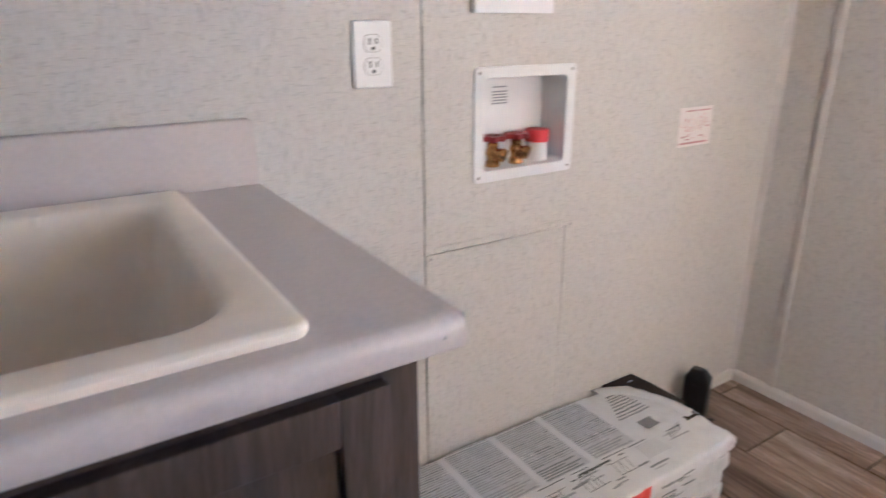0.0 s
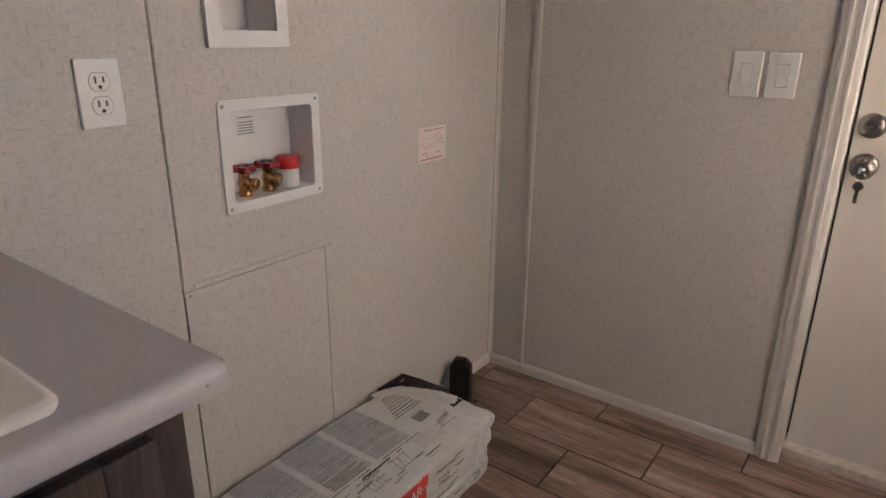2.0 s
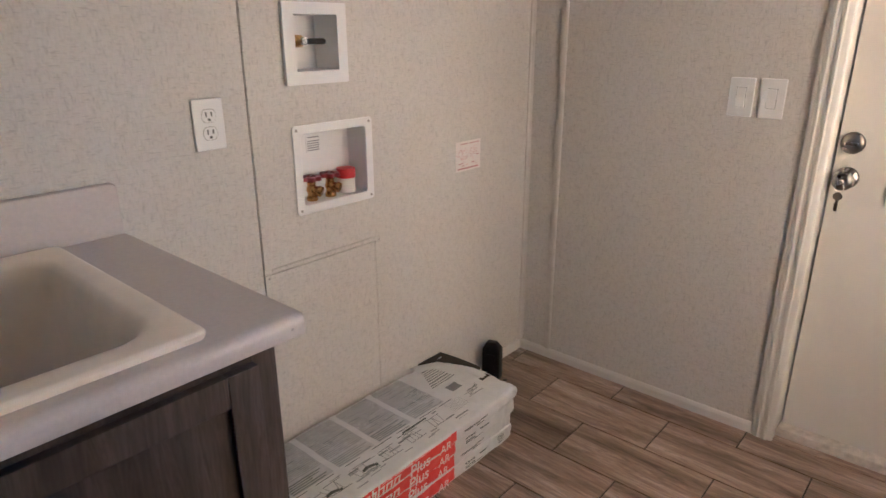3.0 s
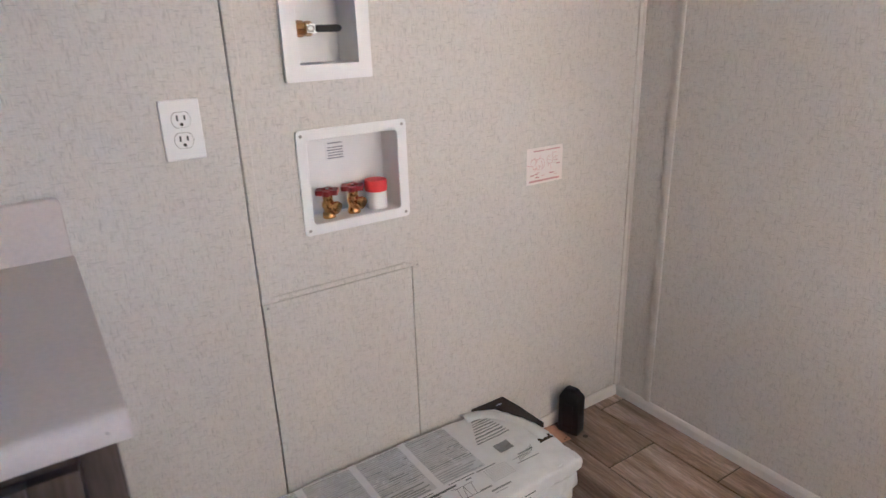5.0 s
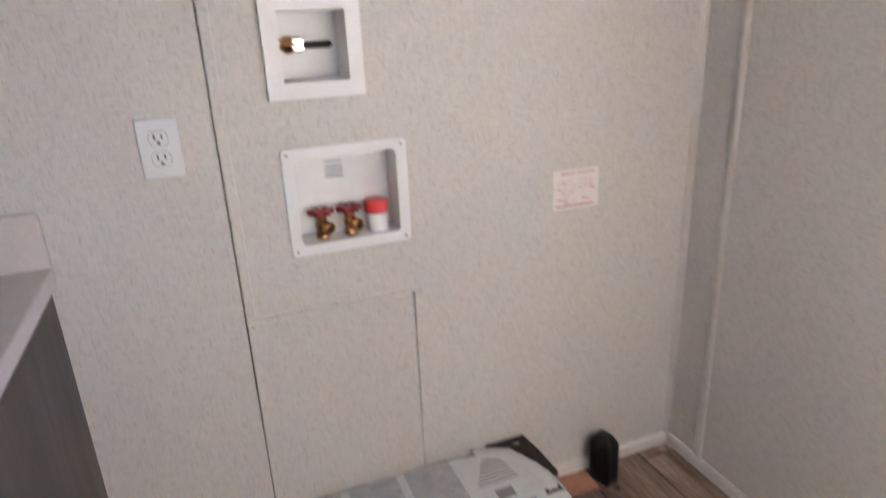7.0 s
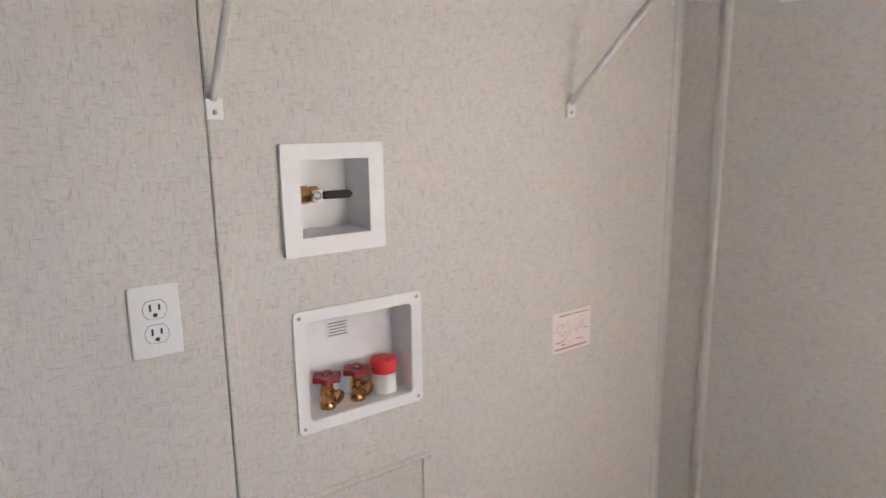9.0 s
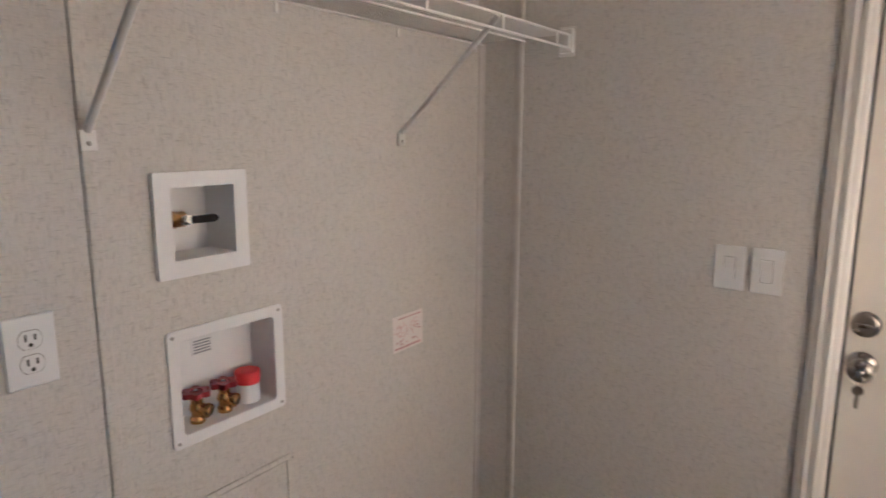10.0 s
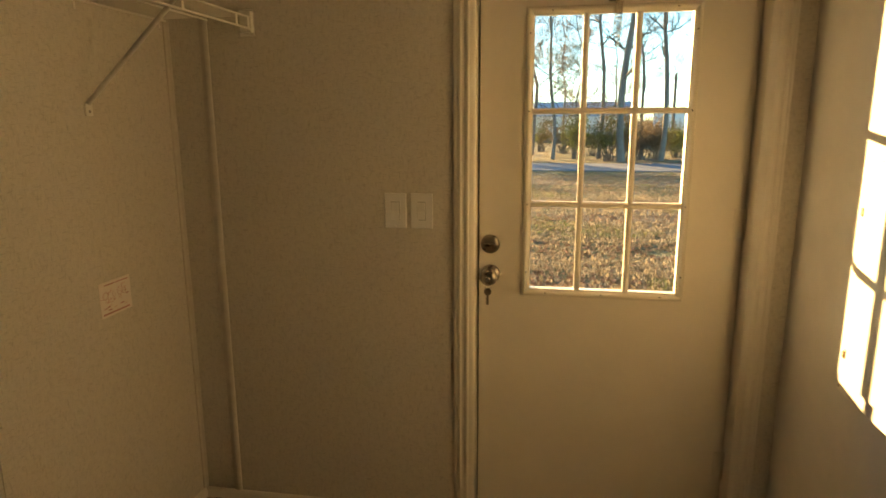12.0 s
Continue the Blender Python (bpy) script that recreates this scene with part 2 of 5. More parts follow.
def lathe(profile, at, axis="Z", sides=24, bm=None):
    """A turned shape: profile of (radius, height) about an axis through at."""
    own = bmesh.new()
    rings = []
    for r, h in profile:
        rings.append([own.verts.new((r * math.cos(2 * math.pi * k / sides), r * math.sin(2 * math.pi * k / sides), h)) for k in range(sides)])
    for lo, hi in zip(rings, rings[1:]):
        for k in range(sides):
            own.faces.new((lo[k], lo[(k + 1) % sides], hi[(k + 1) % sides], hi[k]))
    own.faces.new(rings[0][::-1])
    own.faces.new(rings[-1])
    turn = Matrix.Identity(4) if axis == "Z" else Vector(axis).to_track_quat("Z", "Y").to_matrix().to_4x4()
    bmesh.ops.transform(own, verts=own.verts, matrix=Matrix.Translation(at) @ turn)
    bmesh.ops.recalc_face_normals(own, faces=own.faces[:])
    return own if bm is None else merge(bm, own)


def extrude_outline(points, plane, low, high, bm=None, bevel=0.0):
    """A closed outline of (u, v) points extruded along the third axis. plane 'xz' runs along y, 'yz' along x, 'xy' along z."""
    place = {"xz": lambda u, v, w: (u, w, v), "yz": lambda u, v, w: (w, u, v), "xy": lambda u, v, w: (u, v, w)}[plane]
    own = bmesh.new()
    lo = [own.verts.new(place(u, v, low)) for u, v in points]
    hi = [own.verts.new(place(u, v, high)) for u, v in points]
    own.faces.new(lo)
    own.faces.new(hi[::-1])
    for k in range(len(points)):
        own.faces.new((lo[k], hi[k], hi[(k + 1) % len(points)], lo[(k + 1) % len(points)]))
    bmesh.ops.recalc_face_normals(own, faces=own.faces[:])
    if bevel:
        bmesh.ops.bevel(own, geom=own.edges[:], offset=bevel, segments=2, profile=0.5, affect="EDGES")
    return own if bm is None else merge(bm, own)


def rounded(u0, u1, v0, v1, r, n=5):
    """The outline of a rectangle with rounded corners."""
    out = []
    for cu, cv, a0 in ((u1 - r, v1 - r, 0), (u0 + r, v1 - r, 90), (u0 + r, v0 + r, 180), (u1 - r, v0 + r, 270)):
        for k in range(n + 1):
            a = radians(a0 + 90 * k / n)
            out.append((cu + r * math.cos(a), cv + r * math.sin(a)))
    return out


def ring_plate(outer, inner, plane, low, high, bevel=0.0):
    """A flat frame between two outlines with the same number of points."""
    place = {"xz": lambda u, v, w: (u, w, v), "yz": lambda u, v, w: (w, u, v), "xy": lambda u, v, w: (u, v, w)}[plane]
    own = bmesh.new()
    loops = [[own.verts.new(place(u, v, w)) for u, v in line] for line, w in ((outer, low), (outer, high), (inner, high), (inner, low))]
    n = len(outer)
    for a, b in ((0, 1), (1, 2), (2, 3), (3, 0)):
        for k in range(n):
            own.faces.new((loops[a][k], loops[a][(k + 1) % n], loops[b][(k + 1) % n], loops[b][k]))
    bmesh.ops.recalc_face_normals(own, faces=own.faces[:])
    return own


def slab(plane, u0, u1, v0, v1, w0, w1, holes=()):
    """A wall or slab between u0..u1, v0..v1 with rectangular holes that go through it."""
    us = sorted({u0, u1, *[h[0] for h in holes], *[h[1] for h in holes]})
    vs = sorted({v0, v1, *[h[2] for h in holes], *[h[3] for h in holes]})
    place = {"xz": lambda u, v, w: (u, w, v), "yz": lambda u, v, w: (w, u, v), "xy": lambda u, v, w: (u, v, w)}[plane]
    own = bmesh.new()
    grid = {}

    def vert(i, j, w):
        if (i, j, w) not in grid:
            grid[i, j, w] = own.verts.new(place(us[i], vs[j], w))
        return grid[i, j, w]

    def solid(i, j):
        if not (0 <= i < len(us) - 1 and 0 <= j < len(vs) - 1):
            return False
        cu, cv = (us[i] + us[i + 1]) / 2, (vs[j] + vs[j + 1]) / 2
        return not any(h[0] < cu < h[1] and h[2] < cv < h[3] for h in holes)

    for i in range(len(us) - 1):
        for j in range(len(vs) - 1):
            if not solid(i, j):
                continue
            for w in (w0, w1):
                own.faces.new([vert(i, j, w), vert(i + 1, j, w), vert(i + 1, j + 1, w), vert(i, j + 1, w)])
            for di, dj, a, b in ((-1, 0, (i, j), (i, j + 1)), (1, 0, (i + 1, j), (i + 1, j + 1)), (0, -1, (i, j), (i + 1, j)), (0, 1, (i, j + 1), (i + 1, j + 1))):
                if not solid(i + di, j + dj):
                    own.faces.new([vert(*a, w0), vert(*b, w0), vert(*b, w1), vert(*a, w1)])
    bmesh.ops.recalc_face_normals(own, faces=own.faces[:])
    return own


# ---- walls, ceiling ----
WBOX = (0.806, 1.077, 0.810, 1.045)
GBOX = (0.799, 0.996, 1.1445, 1.339)
W_IN = (0.830, 1.052, 0.834, 1.021)
G_IN = (0.832, 0.965, 1.177, 1.311)
wall_north = setting("wall_north", slab("xz", XW - 0.1, XB, -0.1, TOP, YA + 0.008, YA + 0.12, [(W_IN[0] - 0.004, W_IN[1] + 0.004, W_IN[2] - 0.004, W_IN[3] + 0.004), (G_IN[0] - 0.004, G_IN[1] + 0.004, G_IN[2] - 0.004, G_IN[3] + 0.004)]), EDGE, "interior stud wall faced with beige linen-patterned vinyl board", "wall")
part("wall_panel", slab("xz", XW, 0.6869, 0.0, TOP, YA, YA + 0.008), LINEN, wall_north)
part("wall_panel", slab("xz", 0.6891, XB, 0.0, TOP, YA, YA + 0.008, [(W_IN[0] - 0.004, W_IN[1] + 0.004, W_IN[2] - 0.004, W_IN[3] + 0.004), (G_IN[0] - 0.004, G_IN[1] + 0.004, G_IN[2] - 0.004, G_IN[3] + 0.004), (0.6891, 1.0775, 0.0, 0.6745)]), LINEN, wall_north)
part("batten", box(0.6905, 0.711, YA - 0.0025, YA, 0.6895, TOP, 0.0008), LINEN, wall_north, "linen-patterned vinyl strip over the board joint")
part("access_panel", box(0.6905, 1.0745, YA - 0.0008, YA + 0.008, 0.004, 0.6732, 0.0006), LINEN, wall_north, "removable lower access panel cut into the wallboard")
part("access_panel_strip", box(0.712, 1.084, YA - 0.0034, YA - 0.0003, 0.676, 0.689, 0.0008), LINEN, wall_north)
for sx, sz in ((0.702, 0.664), (0.719, 0.682), (1.091, 0.676), (1.077, 0.682)):
    part("screw", lathe([(0.003, 0), (0.0028, 0.0012), (0.0012, 0.0018)], (sx, YA - 0.0012, sz), (0, -1, 0), 10), SCREW, wall_north)
part("corner_moulding", extrude_outline([(XB - 0.016, YA), (XB - 0.0145, YA - 0.004), (XB - 0.006, YA - 0.007), (XB - 0.0015, YA - 0.012), (XB, YA - 0.013), (XB, YA)], "xy", 0.038, TOP), BATTEN, wall_north)

DOOR_Y0, DOOR_Y1, DOOR_TOP = -0.712, 0.125, 2.05
DX = 1.958
wall_east = setting("wall_east", slab("yz", YC - 0.1, YA + 0.12, -0.1, TOP, XB, XB + 0.16, [(DOOR_Y0, DOOR_Y1, -0.0055, DOOR_TOP)]), LINEN, "exterior wall faced inside with beige linen-patterned board", "wall")
part("batten", extrude_outline([(XB, 0.964), (XB - 0.004, 0.965), (XB - 0.007, 0.970), (XB - 0.0075, 0.977), (XB - 0.005, 0.985), (XB - 0.0035, 0.992), (XB, 0.993)], "xy", 0.038, TOP), BATTEN, wall_east, "moulded vinyl batten strip")
setting("wall_south", slab("xz", XW - 0.1, XB, -0.1, TOP, YC - 0.1, YC), SMOOTH, "plain painted wall", "wall")
# Unseen end wall, set close in to bounce light towards the counter.
setting("wall_west", slab("yz", YC - 0.1, YA + 0.12, -0.1, TOP, XW - 0.1, XW), SMOOTH, "plain painted wall", "wall")
setting("ceiling", box(XW - 0.1, XB + 0.16, YC - 0.1, YA + 0.12, TOP, TOP + 0.15), CEILING, "plain white ceiling", "ceiling")
bb = [(0, 0), (0.009, 0), (0.009, 0.026), (0.006, 0.034), (0.003, 0.038), (0, 0.038)]
setting("baseboard", extrude_outline([(YA - u, v) for u, v in bb], "yz", 0.336, XB - 0.009), TRIM, "low white vinyl baseboard", "baseboard")
setting("baseboard", extrude_outline([(XB - u, v) for u, v in bb], "xz", DOOR_Y1 + 0.053, YA), TRIM, "low white vinyl baseboard", "baseboard")
setting("baseboard", extrude_outline([(YC + u, v) for u, v in bb], "yz", XW, XB), TRIM, "low white vinyl baseboard", "baseboard")

# ---- door ----
CASING = [(0.0, 0.0), (0.0, 0.009), (0.004, 0.012), (0.012, 0.012), (0.015, 0.0155), (0.022, 0.017), (0.026, 0.014), (0.034, 0.014), (0.038, 0.017), (0.046, 0.018), (0.050, 0.0145), (0.056, 0.0125), (0.062, 0.010), (0.066, 0.006), (0.066, 0.0)]
casing = setting("door_casing", extrude_outline([(XB - d, DOOR_Y1 + 0.052 - u) for u, d in CASING], "xy", 0.0, DOOR_TOP + 0.05), TRIM, "moulded white door casing", "door casing")
part("casing_side", extrude_outline([(XB - d, DOOR_Y0 - 0.052 + u) for u, d in CASING], "xy", 0.0, DOOR_TOP + 0.05), TRIM, casing)
part("casing_head", extrude_outline([(XB - d, DOOR_TOP + 0.116 - u) for u, d in CASING], "xz", DOOR_Y0 - 0.052, DOOR_Y1 + 0.052), TRIM, casing)
for y0, y1 in ((DOOR_Y1 - 0.012, DOOR_Y1), (DOOR_Y0, DOOR_Y0 + 0.012)):
    part("door_jamb", box(XB + 0.001, XB + 0.15, y0, y1, 0.0, DOOR_TOP, 0.001), TRIM, casing)
part("door_jamb", box(XB + 0.001, XB + 0.15, DOOR_Y0 + 0.012, DOOR_Y1 - 0.012, DOOR_TOP - 0.012, DOOR_TOP, 0.001), TRIM, casing)
# Unseen stops close the door gaps; their dark colour paints the gaps' shade.
STRIP = plain("dark_gap_shade", (0.03, 0.028, 0.025), 0.9)
for y0, y1 in ((DOOR_Y1 - 0.030, DOOR_Y1 - 0.012), (DOOR_Y0 + 0.012, DOOR_Y0 + 0.030)):
    part("door_stop", box(DX + 0.0435, 2.040, y0, y1, 0.031, DOOR_TOP - 0.012), STRIP, casing, "added stop strip, coloured dark for the shaded door gap")
part("door_stop", box(DX + 0.0435, 2.040, DOOR_Y0 + 0.030, DOOR_Y1 - 0.030, DOOR_TOP - 0.032, DOOR_TOP - 0.012), STRIP, casing, "added stop strip, coloured dark for the shaded door gap")
SILL = plain("scuffed_white_sill", (0.62, 0.565, 0.50), 0.32, vary=0.22, scale=40, relief=0.08)
setting("threshold", box(XB + 0.036, XB + 0.17, DOOR_Y0 + 0.012, DOOR_Y1 - 0.012, -0.02, 0.030, 0.005), SILL, "scuffed white door sill", "threshold")

Y0, Y1 = DOOR_Y0 + 0.016, DOOR_Y1 - 0.0190
LITE = (-0.535, -0.034, 0.801, 1.6925)
PANE = (-0.511, -0.058, 0.825, 1.6685)
door = setting("door_1", slab("yz", Y0, Y1, 0.032, DOOR_TOP - 0.016, DX, DX + 0.042, [(PANE[0] - 0.004, PANE[1] + 0.004, PANE[2] - 0.004, PANE[3] + 0.004)]), DOORPAINT, "closed cream exterior door with a nine-pane window", "door")
LITE_P = [(0.0, 0.0), (0.0, 0.004), (0.003, 0.009), (0.008, 0.011), (0.013, 0.010), (0.017, 0.007), (0.020, 0.004), (0.024, 0.003), (0.024, -0.012)]


def picture_frame(outer, profile, face):
    """A moulded frame on a plane of constant x, mitred at its corners; depth goes towards the room."""
    y0, y1, z0, z1 = outer
    own = bmesh.new()
    loops = []
    for inset, depth in profile:
        loops.append([own.verts.new((face - depth, y, z)) for y, z in ((y0 + inset, z0 + inset), (y1 - inset, z0 + inset), (y1 - inset, z1 - inset), (y0 + inset, z1 - inset))])
    for a, b in zip(loops, loops[1:] + loops[:1]):
        for k in range(4):
            own.faces.new((a[k], a[(k + 1) % 4], b[(k + 1) % 4], b[k]))
    bmesh.ops.recalc_face_normals(own, faces=own.faces[:])
    return own


lite = part("window_frame", picture_frame(LITE, LITE_P, DX), DOORPAINT, door, "moulded white plastic window surround")
for k in range(1, 3):
    y = PANE[0] + (PANE[1] - PANE[0]) * k / 3
    part("muntin", extrude_outline([(DX - 0.006, y - 0.004), (DX - 0.003, y - 0.009), (DX + 0.012, y - 0.009), (DX + 0.012, y + 0.009), (DX - 0.003, y + 0.009), (DX - 0.006, y + 0.004)], "xy", PANE[2], PANE[3]), DOORPAINT, lite)
MUNTIN_Z = (1.101, 1.388)
for z in MUNTIN_Z:
    part("muntin", extrude_outline([(DX - 0.0065, z - 0.004), (DX - 0.0035, z - 0.009), (DX + 0.0125, z - 0.009), (DX + 0.0125, z + 0.009), (DX - 0.0035, z + 0.009), (DX - 0.0065, z + 0.004)], "xz", PANE[0], PANE[1]), DOORPAINT, lite)
for sy, sz in ((-0.466, 0.812), (-0.285, 0.812), (-0.11, 0.812), (-0.466, 1.681), (-0.11, 1.681), (-0.045, 0.88), (-0.045, 1.101), (-0.045, 1.388), (-0.045, 1.617), (-0.524, 0.88), (-0.524, 1.101), (-0.524, 1.388), (-0.524, 1.617)):
    part("screw", lathe([(0.0032, 0), (0.003, 0.001)], (DX - 0.0095, sy, sz), (-1, 0, 0), 8), DARKSLOT, lite)
zs, ys = (PANE[2] - 0.003, *MUNTIN_Z, PANE[3] + 0.003), [PANE[0] - 0.003, -0.360, -0.209, PANE[1] + 0.003]
for a, b in zip(zs, zs[1:]):
    for c, d in zip(ys, ys[1:]):
        pane = part("pane", box(DX + 0.0125, DX + 0.0165, c + 0.0002, d - 0.0002, a + 0.0002, b - 0.0002), GLASS, lite)
        pane.visible_shadow = False

lock = part("deadbolt", lathe([(0.0315, 0), (0.0315, 0.004), (0.029, 0.009), (0.022, 0.013), (0.015, 0.0145)], (DX, 0.070, 0.968), (-1, 0, 0), 28), NICKEL, door, "round brushed-nickel deadbolt with a thumb turn", smooth=True)
part("thumb_turn", box(DX - 0.027, DX - 0.014, 0.053, 0.087, 0.964, 0.972, 0.003), NICKEL, lock)
knob = part("door_knob", lathe([(0.032, 0), (0.032, 0.003), (0.028, 0.008), (0.014, 0.012), (0.012, 0.026), (0.018, 0.032), (0.026, 0.040), (0.0285, 0.050), (0.027, 0.059), (0.021, 0.066), (0.012, 0.069)], (DX, 0.069, 0.868), (-1, 0, 0), 28), NICKEL, door, "round brushed-nickel door knob", smooth=True)
key = lathe([(0.006, 0), (0.006, 0.003), (0.0045, 0.004)], (DX - 0.068, 0.069, 0.868), (-1, 0, 0), 14)
box(DX - 0.083, DX - 0.070, 0.0752, 0.0698, 0.861, 0.875, 0.0003, bm=key)
part("key", key, CHROME, knob)
# a second key hangs from the ring
kx = DX - 0.082
ring = bmesh.new()
for k in range(18):
    a, b = 2 * math.pi * k / 18, 2 * math.pi * (k + 1) / 18
    rod((kx, 0.069 + 0.0115 * math.sin(a), 0.852 + 0.0115 * math.cos(a)), (kx, 0.069 + 0.0115 * math.sin(b), 0.852 + 0.0115 * math.cos(b)), 0.0009, 5, ring)
part("key_ring", ring, CHROME, knob)
hang = extrude_outline([(0.069 + 0.012 * math.sin(2 * math.pi * k / 16), 0.829 + 0.0115 * math.cos(2 * math.pi * k / 16)) for k in range(16)], "yz", kx - 0.001, kx + 0.001)
box(kx - 0.001, kx + 0.001, 0.0655, 0.0725, 0.786, 0.820, bm=hang)
for tz in (0.790, 0.797, 0.804):
    box(kx - 0.001, kx + 0.001, 0.072, 0.0745, tz, tz + 0.004, bm=hang)
part("hanging_key", hang, plain("dark_key_metal", (0.22, 0.20, 0.17), 0.35, 1.0, vary=0.2), knob, "dark metal spare key")
for hz in (0.25, 1.05, 1.82):
    hb = box(DX - 0.003, DX + 0.001, Y0 - 0.003, Y0 + 0.028, hz - 0.045, hz + 0.045, 0.0008)
    rod((DX - 0.004, Y0 - 0.002, hz - 0.046), (DX - 0.004, Y0 - 0.002, hz + 0.046), 0.0045, 10, hb)
    part("hinge", hb, DOORPAINT, door)

# ---- wall plates ----
def slot(at, dy, dz, facing, depth=0.0015):
    x, y, z = at
    return box(x - dy, x + dy, y - depth, y + 0.001, z - dz, z + dz) if facing == "y" else box(x - depth, x + 0.001, y - dy, y + dy, z - dz, z + dz)


def outlet(x0, x1, z0, z1):
    cx, cz = (x0 + x1) / 2, (z0 + z1) / 2
    ob = thing("electrical_outlet", (cx, YA, z0), "white duplex electrical outlet with a plain plastic plate", "outlet")
    plate = part("wall_plate", extrude_outline(rounded(x0, x1, z0, z1, 0.004), "xz", YA - 0.006, YA, bevel=0.0), WHITE, ob)
    m = plate.modifiers.new("edge", "BEVEL")
    m.width, m.segments, m.limit_method = 0.0045, 3, "ANGLE"
    for dz in (0.0195, -0.0195):
        outline = []
        for k in range(32):
            a = 2 * math.pi * k / 32
            outline.append((cx + 0.017 * math.cos(a), cz + dz + max(-0.0142, min(0.0142, 0.0172 * math.sin(a)))))
        # Slightly larger dark disc: a painted shadow line round the receptacle face.
        part("receptacle_shade_rim", extrude_outline([(cx + (u - cx) * 1.05, cz + dz + (v - cz - dz) * 1.06) for u, v in outline], "xz", YA - 0.0064, YA - 0.004), EDGE, ob)
        face = part("receptacle", extrude_outline(outline, "xz", YA - 0.0072, YA - 0.004), WHITE, ob)
        for sx, h in ((-0.0066, 0.0056), (0.0066, 0.0046)):
            part("slot", box(cx + sx - 0.0016, cx + sx + 0.0016, YA - 0.0078, YA - 0.0068, cz + dz + 0.0035 - h, cz + dz + 0.0035 + h), DARKSLOT, face)
        part("ground_hole", lathe([(0.0034, 0), (0.0034, 0.0008)], (cx, YA - 0.0069, cz + dz - 0.0085), (0, -1, 0), 10), DARKSLOT, face)
    part("screw", lathe([(0.003, 0), (0.0026, 0.001)], (cx, YA - 0.006, cz), (0, -1, 0), 10), WHITE, ob)
    return ob


outlet(0.548, 0.623, 1.0165, 1.1315)


def light_switch(y0, y1, z0, z1, up):
    cy, cz = (y0 + y1) / 2, (z0 + z1) / 2
    state = "pressed at its top" if up else "pressed at its bottom"
    ob = thing("light_switch", (XB, cy, z0), "white rocker light switch " + state + " on a plain plate", "light switch", "paired light switches")
    plate = part("wall_plate", extrude_outline(rounded(y0, y1, z0, z1, 0.004), "yz", XB - 0.006, XB), WHITE, ob)
    m = plate.modifiers.new("edge", "BEVEL")
    m.width, m.segments, m.limit_method = 0.0025, 3, "ANGLE"
    part("frame", ring_plate(rounded(cy - 0.0172, cy + 0.0172, cz - 0.034, cz + 0.034, 0.002), rounded(cy - 0.0135, cy + 0.0135, cz - 0.0285, cz + 0.0285, 0.001), "yz", XB - 0.0068, XB - 0.004), WHITE, ob)
    # A dark sheet behind the rocker stands in for the shadow around it.
    part("recess", box(XB - 0.0064, XB - 0.0055, cy - 0.0134, cy + 0.0134, cz - 0.0284, cz + 0.0284), DARKSLOT, ob)
    t, b = (XB - 0.0074, XB - 0.0125) if up else (XB - 0.0125, XB - 0.0074)
    part("rocker", extrude_outline([(XB - 0.006, cz - 0.0275), (b, cz - 0.0275), (XB - 0.0085, cz), (t, cz + 0.0275), (XB - 0.006, cz + 0.0275)], "xz", cy - 0.0125, cy + 0.0125), WHITE, ob)
    for dz in (0.0485, -0.0485):
        part("screw", lathe([(0.0028, 0), (0.0024, 0.001)], (XB - 0.006, cy, cz + dz), (-1, 0, 0), 10), WHITE, ob)
    return ob


light_switch(0.3285, 0.3995, 1.0265, 1.139, True)
light_switch(0.2440, 0.3150, 1.0265, 1.139, False)


# ---- recessed boxes ----
def recess(ob, inner, depth, mat, corner):
    """The open box behind a frame: five sides with thickness."""
    x0, x1, z0, z1 = inner
    out = rounded(x0 - 0.003, x1 + 0.003, z0 - 0.003, z1 + 0.003, corner + 0.003)
    inn = rounded(x0, x1, z0, z1, corner)
    body = ring_plate(out, inn, "xz", YA - 0.001, YA + depth)
    extrude_outline(out, "xz", YA + depth, YA + depth + 0.003, bm=body)
    return part("box_shell", body, mat, ob)


WD = 0.075
washer = thing("washer_outlet_box", ((WBOX[0] + WBOX[1]) / 2, YA, WBOX[2]), "white plastic recessed washing machine outlet box", "outlet box")
fr = part("frame", ring_plate(rounded(*WBOX, 0.010), rounded(*W_IN, 0.010), "xz", YA - 0.005, YA), WHITEBOX, washer)
mod = fr.modifiers.new("edge", "BEVEL")
mod.width, mod.segments, mod.limit_method = 0.002, 2, "ANGLE"
recess(washer, W_IN, WD, WHITEBOX, 0.008)
for sx in (WBOX[0] + 0.012, WBOX[1] - 0.012):
    for sz in (WBOX[2] + 0.012, WBOX[3] - 0.012):
        part("screw", lathe([(0.0038, 0), (0.0034, 0.0012), (0.0015, 0.002)], (sx, YA - 0.005, sz), (0, -1, 0), 12), SCREW, washer)
lab = part("printed_label", box(0.904, 0.952, YA + WD - 0.0012, YA + WD - 0.0004, 0.957, 1.002), plain("pale_label", (0.76, 0.75, 0.76), 0.5, vary=0.03), washer, "small printed instruction label")
LABELINK = plain("label_ink", (0.26, 0.26, 0.29), 0.5)
for n in range(6):
    lz = 0.960 + n * 0.0062 + (0.004 if n == 5 else 0.0)
    part("text_line", box(0.908 + 0.001 * (n % 3), 0.948 - 0.002 * (n % 2), YA + WD - 0.0022, YA + WD - 0.0012, lz, lz + 0.0026), LABELINK, lab)


